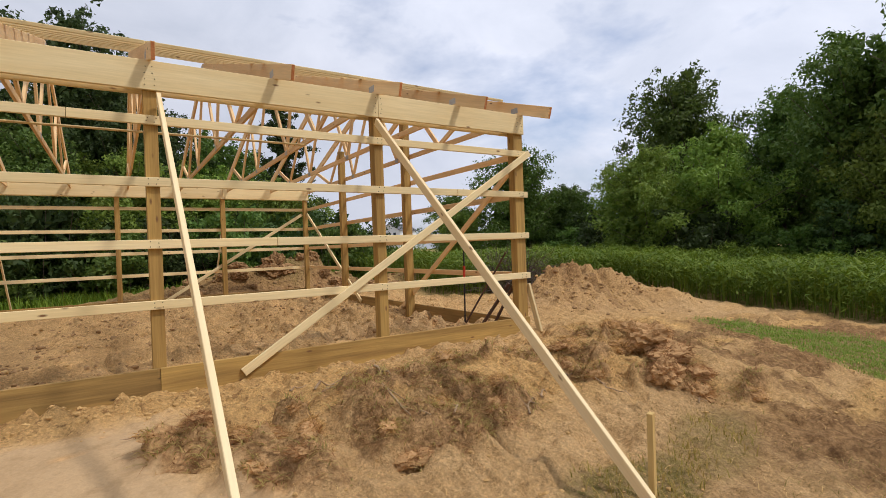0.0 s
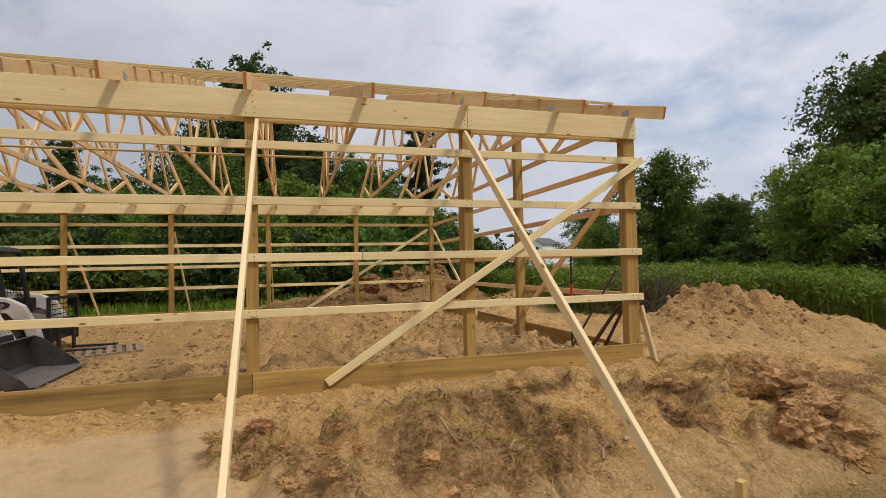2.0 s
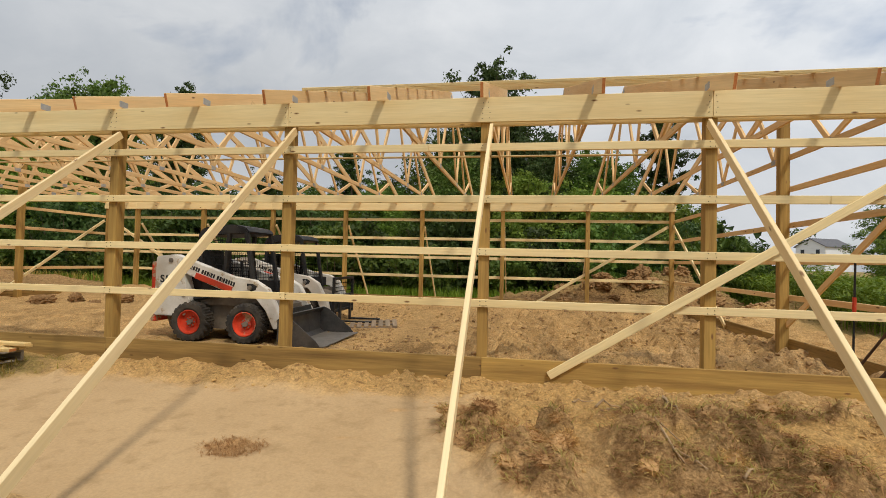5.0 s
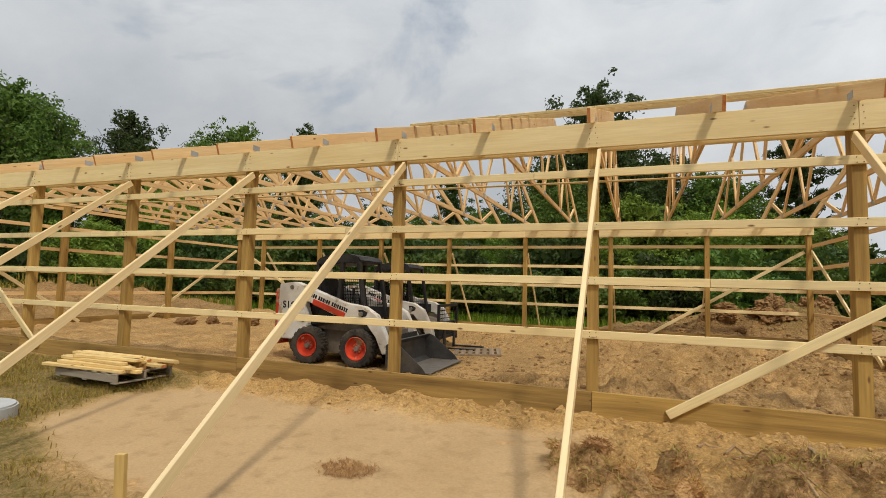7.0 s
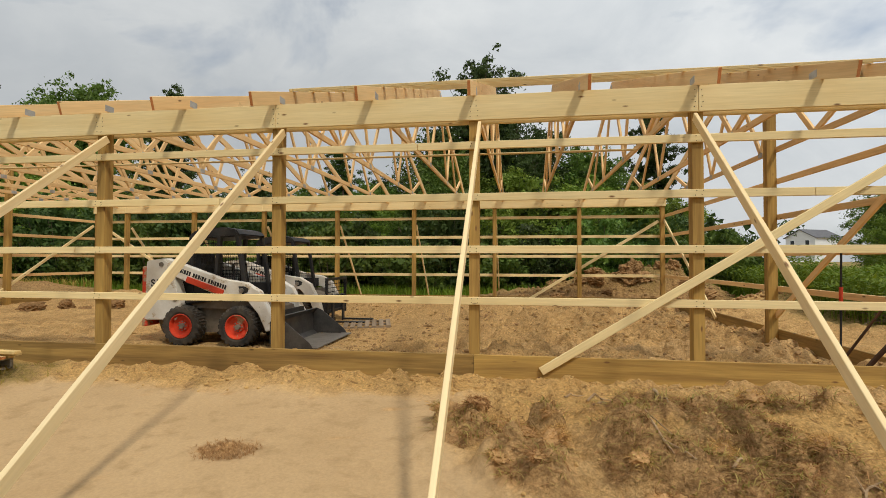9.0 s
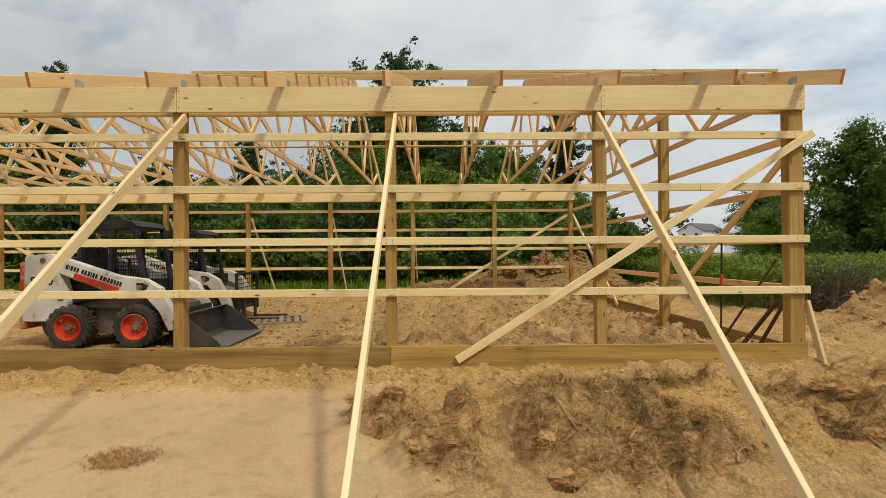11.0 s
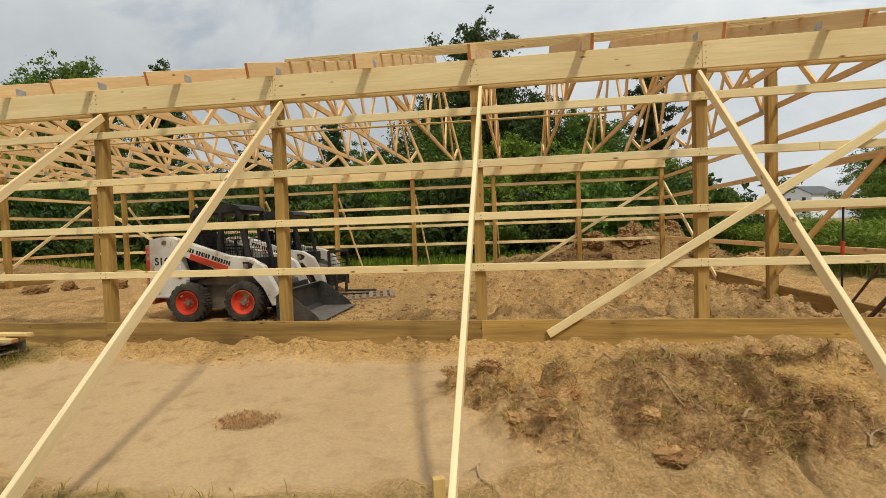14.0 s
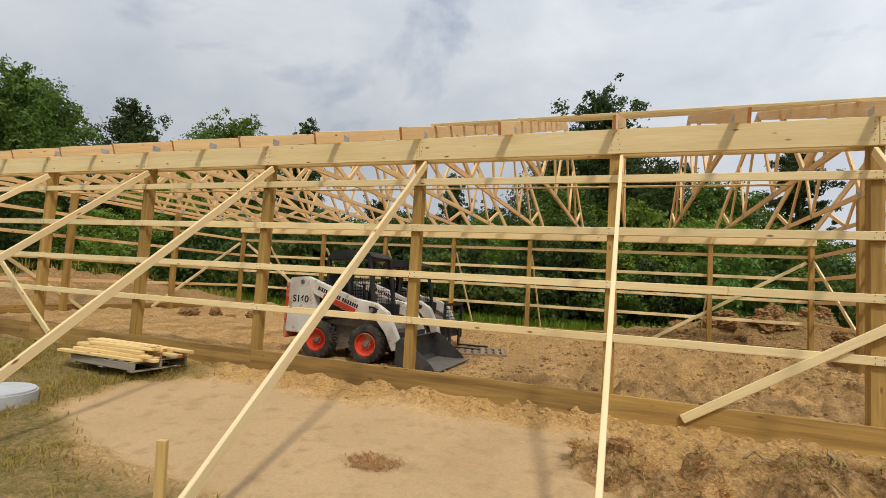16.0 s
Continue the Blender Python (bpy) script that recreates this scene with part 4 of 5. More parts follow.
def root_strands(name, at, out, length, wide, mat, rs):
    """Thin bent strands that leave the places at along out and droop."""
    n = len(at)
    way = 0.6 * out + rs.normal(size=(n, 3)) * np.array([1, 1, 0.5])
    way /= np.linalg.norm(way, axis=1)[:, None]
    ln = (length * (0.4 + 0.9 * rs.rand(n)))[:, None]
    mid = at + way * ln * 0.55
    tip = mid + (way * 0.4 + 0.5 * rs.normal(size=(n, 3)) * np.array([1, 1, 0.5]) + np.array([0, 0, -0.55])) * ln * 0.6
    side = np.cross(way, rs.normal(size=(n, 3)))
    side *= wide / 2 / (np.linalg.norm(side, axis=1)[:, None] + 1e-6)
    v = np.stack([at - side, at + side, mid - side * 0.8, mid + side * 0.8, tip], 1).reshape(-1, 3)
    b = np.arange(n)[:, None] * 5
    me = bpy.data.meshes.new(name)
    me.from_pydata(v, [], (b + np.array([0, 1, 3, 2])).tolist() + (b + np.array([2, 3, 4])).tolist())
    me.materials.append(mat)
    return me


def big_clod(x, y, size, mat, seed, sink=0.25, label="lump of torn brown sod on loose dirt", hair=0, green=False, flat=0.72):
    """One heavy lump of root-bound soil with broken faces and hollows, and roots hanging off it."""
    r = random.Random(seed)
    bm = bmesh.new()
    bmesh.ops.create_icosphere(bm, subdivisions=4 if size > 0.13 else 3, radius=1)
    sx, sy, sz = (r.uniform(0.75, 1.25) for _ in range(3))
    off = Vector((seed * 3.7, seed * 1.9, seed * 5.1))
    for v in bm.verts:
        n = noise.noise(v.co * 1.1 + off) * 0.4 + noise.noise(v.co * 2.9 + off) * 0.3 + noise.noise(v.co * 6.0 + off) * 0.22 + noise.noise(v.co * 13.0 + off) * 0.16
        v.co = v.co * (1 + n)
        v.co.x, v.co.y, v.co.z = v.co.x * sx * size, v.co.y * sy * size, v.co.z * sz * size * flat
    spots = [(v.co.copy(), v.co.normalized()) for v in bm.verts if v.co.z > -0.1 * size]
    o = finish("dirt_clod", bm, mat)
    o.matrix_basis = pose(x, y, drop_z(x, y) + size * (0.42 - sink), r.uniform(-15, 15), r.uniform(-15, 15), r.uniform(0, 360))
    if hair:
        rs = np.random.RandomState(seed)
        at = [spots[k] for k in rs.randint(0, len(spots), hair)]
        c = np.array([p[:] for p, q in at]) + rs.normal(size=(hair, 3)) * 0.008
        out = np.array([q[:] for p, q in at])
        cut = hair * 2 // 5 if green else 0
        for a, b, m, lab in ((cut, hair, FIBRE, "thin brown roots and dead grass"), (0, cut, SODGRASS, "olive and yellow grass blades")):
            if b > a:
                h = new("root_mat", root_strands("root_mat", c[a:b], out[a:b], 0.07, 0.0048, m, rs))
                h.parent = o
                tagged(h, lab)
    return tagged(o, label, "dirt clod", "torn clods")


CLOD = material("crumbled_earth", (0.55, 0.355, 0.145), (0.42, 0.26, 0.10), (1, 1, 1), 0.95, 0.6, 60, 6, 0.3, depth=0.006, spec=0.1)
DARKCLOD = material("dark_sod_earth", (0.38, 0.235, 0.11), (0.25, 0.15, 0.068), (1, 1, 1), 0.95, 0.6, 60, 6, 0.3, depth=0.006, spec=0.1)
clod_field("soil_crumbs", 4200, (-9, 0.6, -1.1, -0.06), lambda x, y: np.clip(fbm(x, y, 1.5, 3, 95) * 2.6 - 0.8, 0, 1) * (1 - masks(x, y)[0]), 0.006, 0.026, CLOD, 61, "loose sandy crumbs along the skirt board")
clod_field("soil_crumbs", 5000, (-9, -0.2, 0.2, 7.5), lambda x, y: np.clip(fbm(x, y, 1.1, 3, 98) * 3.2 - 1.2, 0, 1), 0.01, 0.05, DARKCLOD, 64, "dark brown clods on the barn floor")
clod_field("soil_crumbs", 7000, (-12, -0.2, 0.2, 9.8), lambda x, y: np.clip(fbm(x, y, 1.1, 3, 96) * 2.8 - 1.0, 0, 1), 0.008, 0.05, CLOD, 62, "broken dirt clods on the barn floor")
clod_field("soil_crumbs", 6500, (-5, 4, -4, -0.6), lambda x, y: np.clip(fbm(x, y, 1.4, 3, 97) * 2.6 - 1.0, 0, 1) * (1 - masks(x, y)[0]), 0.004, 0.024, CLOD, 63, "loose dirt crumbs on torn ground")
clod_field("spoil_clods", 1500, (1.8, 7.0, 1.0, 4.8), lambda x, y: hump(x, y, 4.3, 2.8, 2.4, 1.3), 0.012, 0.06, DARKCLOD, 68, "dark clods on the spoil heap")
clod_field("spoil_clods", 2600, (1.8, 7.0, 1.2, 4.8), lambda x, y: hump(x, y, 4.0, 2.9, 2.2, 1.2), 0.01, 0.04, CLOD, 65, "loose dirt crumbs on the spoil heap")
clod_field("spoil_clods", 2400, (-4.5, 3.5, 8.4, 13.4), lambda x, y: 0.9 + 0 * x, 0.02, 0.09, DARKCLOD, 66, "brown dirt clods heaped behind the frame")

ROOTY = material("root_bound_sod", (0.53, 0.322, 0.145), (0.34, 0.2, 0.085), (1, 1, 1), 0.95, 0.7, 60, 7, 0.35, depth=0.012, spec=0.1)
HEAVY = material("heavy_brown_earth", (0.34, 0.20, 0.09), (0.20, 0.115, 0.05), (1, 1, 1), 0.95, 0.7, 60, 7, 0.35, depth=0.012, spec=0.1)
rc = random.Random(77)
for x, y, s in ((0.85, -0.85, 0.16), (0.6, -1.1, 0.19), (0.35, -1.0, 0.13), (0.45, -1.45, 0.2), (0.15, -1.3, 0.14), (0.2, -1.75, 0.19), (-0.05, -2.0, 0.22), (-0.3, -1.85, 0.15), (-0.2, -2.35, 0.2), (-0.5, -2.5, 0.18), (-0.35, -2.75, 0.15), (-0.05, -2.6, 0.12),
                (-0.9, -1.6, 0.11), (-1.15, -1.4, 0.09), (-4.72, -1.5, 0.11), (-4.5, -1.7, 0.09), (-4.35, -1.95, 0.11), (-4.1, -2.15, 0.09), (-3.0, -2.1, 0.09), (-2.3, -2.05, 0.09)):
    big_clod(x, y, s, ROOTY, rc.randint(1, 900), 0.4, hair=int(250 + 2500 * s))
# tussocks of torn turf over the sod patches
for cx, cy, rx, ry, tn in SOD[:-1]:
    for i in range(max(1, int(rx * ry * 30))):
        a, d = rc.uniform(0, 6.28), math.sqrt(rc.random()) * 0.85
        u, v = rx * d * math.cos(a), ry * d * math.sin(a)
        x, y = cx + u * math.cos(tn) - v * math.sin(tn), cy + u * math.sin(tn) + v * math.cos(tn)
        size = rc.uniform(0.045, 0.115)
        big_clod(x, y, size, ROOTY, rc.randint(1, 900), 0.5, "tussock of torn turf with tangled brown roots", int(40 + 1700 * size), cx < -2 and rc.random() < 0.5, 0.5)
for i in range(26):
    x, y = rc.uniform(-3.6, 2.4), rc.uniform(11.4, 13.0)
    big_clod(x, y, rc.uniform(0.15, 0.36), HEAVY, rc.randint(1, 900), 0.3, "heavy brown dirt clod in the spoil row")
for x, y, s in ((-17.6, 6.2, 0.28), (-17.0, 6.7, 0.2), (-15.9, 7.2, 0.24), (-16.3, 6.6, 0.15)):
    big_clod(x, y, s, HEAVY, rc.randint(1, 900), 0.25, "dark dirt clod on the barn floor")


# ---- machines ----
WHITE = material("chipped_white_paint", (0.74, 0.72, 0.67), (0.56, 0.50, 0.41), (1, 1, 1), 0.45, 0.15, 30, 3.5, 0.08, spots=(0.42, 0.33, 0.22), depth=0.003)
# dusty brown chassis, its colour darkened for the shadow between the wheels
DUSTY_SHADE = material("dusty_shadowed_paint", (0.20, 0.16, 0.115), (0.09, 0.075, 0.06), (1, 1, 1), 0.8, 0.2, 30, 4, 0.2)
BLACK = material("black_steel", (0.022, 0.022, 0.024), (0.045, 0.042, 0.04), (1, 1, 1), 0.5, 0.2, 40, 5, 0.2, 0.3)
STEEL = material("worn_bucket_steel", (0.06, 0.06, 0.062), (0.14, 0.13, 0.12), (1, 1, 1), 0.45, 0.2, 30, 4, 0.2, 0.6)
LIPSTEEL = material("scoured_steel", (0.30, 0.27, 0.23), (0.20, 0.17, 0.14), (1, 1, 1), 0.5, 0.2, 30, 6, 0.2, 0.5)
RUBBER = material("dusty_rubber", (0.028, 0.026, 0.025), (0.085, 0.07, 0.052), (1, 1, 1), 0.85, 0.4, 40, 6, 0.25)
RED = material("orange_red_paint", (0.62, 0.055, 0.02), (0.48, 0.06, 0.03), (1, 1, 1), 0.5, 0.15, 30, 5, 0.15, spots=(0.40, 0.28, 0.17), depth=0.003)
INK = material("black_lettering", (0.02, 0.02, 0.02), (0.03, 0.03, 0.03), (1, 1, 1), 0.6, 0.05, 30, 5, 0.1)
SEAT = material("black_vinyl", (0.02, 0.02, 0.02), (0.035, 0.035, 0.035), (1, 1, 1), 0.6, 0.2, 60, 8, 0.1)


def lathe(bm, prof, seg=28, mat=0, close=False):
    """Turn a profile of (radius, y) round the y axis."""
    n0 = len(bm.faces)
    rings = [[bm.verts.new((r * math.cos(2 * math.pi * i / seg), y, r * math.sin(2 * math.pi * i / seg))) for i in range(seg)] for r, y in prof]
    pairs = list(zip(rings, rings[1:])) + ([(rings[-1], rings[0])] if close else [])
    for a, b in pairs:
        for i in range(seg):
            j = (i + 1) % seg
            bm.faces.new((a[i], a[j], b[j], b[i]))
    bm.faces.ensure_lookup_table()
    for f in bm.faces[n0:]:
        f.material_index = mat


def wheel_parts(parent, x, y, side):
    """Lugged tyre with a dished red rim and a hub; side -1 turns the dish to the machine's right."""
    R, W = 0.335, 0.25
    bm = bmesh.new()
    tread = {1: (0.292, -W / 2 + 0.004, 0.03, 0), 2: (0.31, -W / 2 + 0.03, 0.032, 1), 3: (0.312, -0.02, 0.032, 3), 4: (0.312, 0.02, 0.032, 5), 5: (0.31, W / 2 - 0.03, 0.032, 3), 6: (0.292, W / 2 - 0.004, 0.03, 2)}
    rows = [(0.20, -W / 2 + 0.02), (0.235, -W / 2)] + [tread[k][:2] for k in sorted(tread)] + [(0.235, W / 2), (0.20, W / 2 - 0.02)]
    lathe(bm, rows, 80, close=True)
    bm.verts.ensure_lookup_table()
    for k in tread:
        for i in range(80):
            if (i + tread[k][3]) % 4 < 2:
                v = bm.verts[(k + 1) * 80 + i]
                f = (tread[k][0] + tread[k][2]) / tread[k][0]
                v.co.x, v.co.z = v.co.x * f, v.co.z * f
    tyre = part("wheel", bm, RUBBER, parent, "dusty black lugged tyre")
    tyre.matrix_basis = pose(x, y, R - 0.005)
    bm = bmesh.new()
    o = side
    lathe(bm, [(0.206, o * 0.115), (0.195, o * 0.12), (0.182, o * 0.09), (0.172, o * 0.045), (0.10, o * 0.03), (0.085, o * 0.055), (0.001, o * 0.055)], 28)
    lathe(bm, [(0.20, -o * 0.11), (0.177, -o * 0.05), (0.172, o * 0.02), (0.001, o * 0.02)], 28)
    bmesh.ops.recalc_face_normals(bm, faces=bm.faces)
    part("rim", bm, RED, tyre, "orange-red dished rim")
    bm = bmesh.new()
    add_tube(bm, (0, o * 0.03, 0), (0, o * 0.10, 0), 0.05, 0.042, 12)
    for i in range(8):
        a = 2 * math.pi * i / 8
        add_tube(bm, (0.072 * math.cos(a), o * 0.05, 0.072 * math.sin(a)), (0.072 * math.cos(a), o * 0.072, 0.072 * math.sin(a)), 0.011, seg=6)
    part("hub", bm, LIPSTEEL, tyre)


def mesh_panel(bm, a, u, v, nu, nv, r=0.004):
    """A grid of wires on the patch that starts at a with sides u and v."""
    a, u, v = Vector(a), Vector(u), Vector(v)
    pts = [[bm.verts.new(a + u * i / nu + v * j / nv) for j in range(nv + 1)] for i in range(nu + 1)]
    for i in range(nu):
        for j in range(nv):
            bm.faces.new((pts[i][j], pts[i + 1][j], pts[i + 1][j + 1], pts[i][j + 1]))
    bmesh.ops.wireframe(bm, faces=list(bm.faces), thickness=2 * r, offset=0, use_replace=True, use_boundary=True, use_even_offset=True)


PANEL = material("dusty_grey_paint", (0.20, 0.16, 0.12), (0.11, 0.09, 0.07), (1, 1, 1), 0.8, 0.3, 20, 4, 0.25, depth=0.004)


def skid_steer(tool, label):
    t = new("skid_steer")
    bm = bmesh.new()
    add_prism(bm, [(-1.05, 0.2), (0.75, 0.2), (0.98, 0.42), (0.95, 0.62), (0.6, 0.72), (-1.1, 0.78), (-1.16, 0.5)], -0.46, 0.46)
    bmesh.ops.recalc_face_normals(bm, faces=bm.faces)
    part("chassis", bm, DUSTY_SHADE, t, "dusty chassis tub coloured dark for shadow between the wheels")
    for s in (-1, 1):
        bm = bmesh.new()
        add_prism(bm, [(-1.2, 0.42), (-0.62, 0.42), (-0.52, 0.7), (-0.6, 0.95), (-0.72, 1.38), (-0.86, 1.46), (-1.16, 1.42)], s * 0.5, s * 0.72)
        bmesh.ops.recalc_face_normals(bm, faces=bm.faces)
        bmesh.ops.bevel(bm, geom=list(bm.edges), offset=0.015, segments=2, affect="EDGES")
        up = part("upright", bm, WHITE, t, "white rear upright with model number")
        bm = bmesh.new()
        add_prism(bm, [(-0.98, 1.44), (-0.8, 1.46), (0.2, 1.12), (0.62, 1.06), (0.86, 0.92), (1.08, 0.5), (1.14, 0.28), (0.98, 0.26), (0.84, 0.55), (0.62, 0.8), (0.2, 0.86), (-0.02, 0.9), (-0.7, 1.17), (-0.92, 1.22)], s * 0.56, s * 0.70)
        bmesh.ops.recalc_face_normals(bm, faces=bm.faces)
        bmesh.ops.bevel(bm, geom=[e for e in bm.edges if abs(e.verts[0].co.y - e.verts[1].co.y) < 0.01], offset=0.012, segments=1, affect="EDGES")
        arm = part("lift_arm", bm, WHITE, t, "white lift arm with chipped paint")
        d = Vector((1.0, 0, -0.34)).normalized()
        n = Vector((0.34, 0, 1.0)).normalized()
        turn = Matrix((d, (0, 1, 0), n)).transposed().to_4x4()
        bm = bmesh.new()
        p = Vector((-0.56, s * 0.703, 1.262))
        for w in (0.06, 0.02, 0.06, 0.05, 0.05, 0, 0.055, 0.055, 0.06, 0.02, 0.055, 0.05, 0, 0.055, 0.055, 0.02, 0.05, 0.06, 0.05, 0.05, 0.05):
            if w:
                add_box(bm, p + d * w * 0.42, (w * 0.62, 0.004, 0.07), turn)
            p = p + d * (w * 0.78 + 0.006 if w else 0.03)
        part("lettering", bm, INK, arm, "row of black lettering bars")
        bm = bmesh.new()
        add_box(bm, (-0.1, s * 0.69, 1.0), (0.7, 0.06, 0.1), turn, 0.008)
        part("stripe", bm, RED, arm, "red bar below the lift arm")
        bm = bmesh.new()
        add_prism(bm, [(0.5, 1.0), (0.6, 1.0), (0.68, 0.96), (0.66, 0.9), (0.58, 0.87), (0.52, 0.91)], s * 0.699, s * 0.705)
        bmesh.ops.recalc_face_normals(bm, faces=bm.faces)
        part("badge", bm, INK, arm, "small black badge")
        bm = bmesh.new()
        add_tube(bm, (-0.5, s * 0.6, 0.72), (0.42, s * 0.6, 0.86), 0.045, seg=10)
        add_tube(bm, (0.42, s * 0.6, 0.86), (0.72, s * 0.6, 0.9), 0.025, seg=8)
        part("lift_cylinder", bm, BLACK, t)
        bm = bmesh.new()
        add_prism(bm, [(-0.6, 0.62), (0.7, 0.6), (0.8, 0.7), (0.7, 0.78), (-0.6, 0.76)], s * 0.46, s * 0.54)
        bmesh.ops.recalc_face_normals(bm, faces=bm.faces)
        part("side_panel", bm, PANEL, t, "dusty dark side panel above the wheels")
        for x, z in ((-0.88, 1.36), (0.56, 0.93), (-0.62, 0.78)):
            bm = bmesh.new()
            add_tube(bm, (x, s * 0.69, z), (x, s * 0.735, z), 0.04, seg=12)
            part("pivot_pin", bm, LIPSTEEL, t)
        wheel_parts(t, -0.5, s * 0.64, s)
        wheel_parts(t, 0.5, s * 0.64, s)
    bm = bmesh.new()
    add_box(bm, (-1.2, 0, 0.82), (0.1, 1.42, 1.02), None, 0.03)
    part("tailgate", bm, RED, t, "red rear door")
    bm = bmesh.new()
    add_box(bm, (-0.9, 0, 1.1), (0.5, 0.98, 0.6), None, 0.04)
    part("engine_cover", bm, BLACK, t)
    # cab: roof, posts, seat, wire guards
    bm = bmesh.new()
    add_prism(bm, [(-0.56, 1.84), (-0.5, 1.92), (-0.3, 1.98), (0.1, 2.0), (0.3, 1.96), (0.38, 1.87), (0.3, 1.84), (-0.5, 1.79)], -0.47, 0.47)
    bmesh.ops.recalc_face_normals(bm, faces=bm.faces)
    bmesh.ops.bevel(bm, geom=list(bm.edges), offset=0.02, segments=2, affect="EDGES")
    cab = part("cab_roof", bm, BLACK, t, "black cab roof")
    for s in (-1, 1):
        for a, b in (((-0.5, 0.84), (-0.53, 1.84)), ((0.5, 0.78), (0.31, 1.9)), ((-0.08, 0.95), (0.0, 1.9))):
            bm = bmesh.new()
            turn = (Vector((b[0], 0, b[1])) - Vector((a[0], 0, a[1]))).to_track_quat("Z", "Y").to_matrix().to_4x4()
            add_box(bm, ((a[0] + b[0]) / 2, s * 0.42, (a[1] + b[1]) / 2), (0.09, 0.06, math.dist(a, b)), turn, 0.01)
            part("cab_post", bm, BLACK, cab)
        bm = bmesh.new()
        mesh_panel(bm, (-0.5, s * 0.43, 1.0), (0.44, 0, 0), (0.02, 0, 0.78), 10, 13)
        part("side_guard", bm, BLACK, cab, "black wire mesh side guard")
        bm = bmesh.new()
        mesh_panel(bm, (-0.06, s * 0.43, 1.0), (0.46, 0, 0), (-0.05, 0, 0.5), 9, 8)
        part("side_guard", bm, BLACK, cab, "black wire mesh side guard")
        bm = bmesh.new()
        add_box(bm, (-0.05, s * 0.43, 0.92), (1.28, 0.04, 0.2), None, 0.015)
        part("cab_side", bm, BLACK, cab)
    bm = bmesh.new()
    mesh_panel(bm, (-0.52, -0.42, 0.95), (0, 0.84, 0), (0, 0, 0.85), 12, 12)
    part("rear_guard", bm, BLACK, cab)
    bm = bmesh.new()
    add_box(bm, (-0.3, 0, 0.95), (0.45, 0.5, 0.14), None, 0.04)
    add_box(bm, (-0.52, 0, 1.25), (0.12, 0.48, 0.6), pose(0, 0, 0, 0, -8, 0), 0.04)
    part("seat", bm, SEAT, t)
    for s in (-1, 1):
        bm = bmesh.new()
        add_tube(bm, (0.2, s * 0.25, 0.85), (0.12, s * 0.22, 1.28), 0.015, seg=8)
        add_tube(bm, (0.12, s * 0.22, 1.27), (0.12, s * 0.22, 1.37), 0.024, seg=8)
        part("control_lever", bm, BLACK, t)
    bm = bmesh.new()
    add_box(bm, (1.1, 0, 0.42), (0.07, 1.1, 0.32), pose(0, 0, 0, 0, -10, 0), 0.01)
    part("quick_attach", bm, BLACK, t)
    if tool == "bucket":
        bm = bmesh.new()
        W = 0.84
        outer = [(1.9, 0.02), (1.25, 0.0), (1.14, 0.08), (1.13, 0.44), (1.22, 0.52), (1.26, 0.515), (1.17, 0.43), (1.18, 0.1), (1.27, 0.03), (1.9, 0.035)]
        add_prism(bm, outer, -W, W)
        bmesh.ops.recalc_face_normals(bm, faces=bm.faces)
        bk = part("bucket", bm, STEEL, t, "dark worn steel dirt bucket")
        for s in (-1, 1):
            bm = bmesh.new()
            add_prism(bm, [(1.86, 0.03), (1.2, 0.02), (1.13, 0.1), (1.13, 0.44), (1.24, 0.52), (1.34, 0.48), (1.78, 0.13)], s * W, s * (W + 0.016))
            bmesh.ops.recalc_face_normals(bm, faces=bm.faces)
            part("side_plate", bm, STEEL, bk)
        bm = bmesh.new()
        add_box(bm, (1.84, 0, 0.04), (0.2, 2 * W + 0.03, 0.018), None, 0.004)
        add_box(bm, (1.54, 0, 0.0385), (0.5, 2 * W - 0.02, 0.006))
        part("cutting_edge", bm, LIPSTEEL, bk, "bright scoured cutting edge")
    else:
        bm = bmesh.new()
        for z in (0.3, 0.62, 1.02):
            add_box(bm, (1.2, 0, z), (0.05, 1.2, 0.06), None, 0.006)
        for y in (-0.6, 0.6):
            add_box(bm, (1.2, y, 0.63), (0.06, 0.05, 0.84), None, 0.006)
        cr = part("fork_carriage", bm, BLACK, t, "black pallet fork carriage")
        bm = bmesh.new()
        mesh_panel(bm, (1.2, -0.58, 0.64), (0, 1.16, 0), (0, 0, 0.36), 10, 4, 0.008)
        part("backrest", bm, BLACK, cr)
        for y in (-0.33, 0.33):
            bm = bmesh.new()
            add_box(bm, (1.25, y, 0.34), (0.04, 0.1, 0.62), None, 0.005)
            add_box(bm, (1.62, y, 0.06), (0.74, 0.1, 0.035), None, 0.006)
            part("fork", bm, BLACK, cr)
    return tagged(t, label, "skid steer", "skid steers in the barn")


def lettering(text, size, m, mat, parent):
    cu = bpy.data.curves.new("lettering", "FONT")
    cu.body, cu.size, cu.extrude, cu.align_x = text, size, 0.002, "CENTER"
    cu.offset = 0.004
    tmp = new("lettering_text", cu)
    me = bpy.data.meshes.new_from_object(tmp.evaluated_get(bpy.context.evaluated_depsgraph_get()))
    bpy.data.objects.remove(tmp)
    me.materials.append(mat)
    ob = new("lettering", me)
    ob.parent, ob.matrix_basis = parent, m
    return tagged(ob, "black model number")


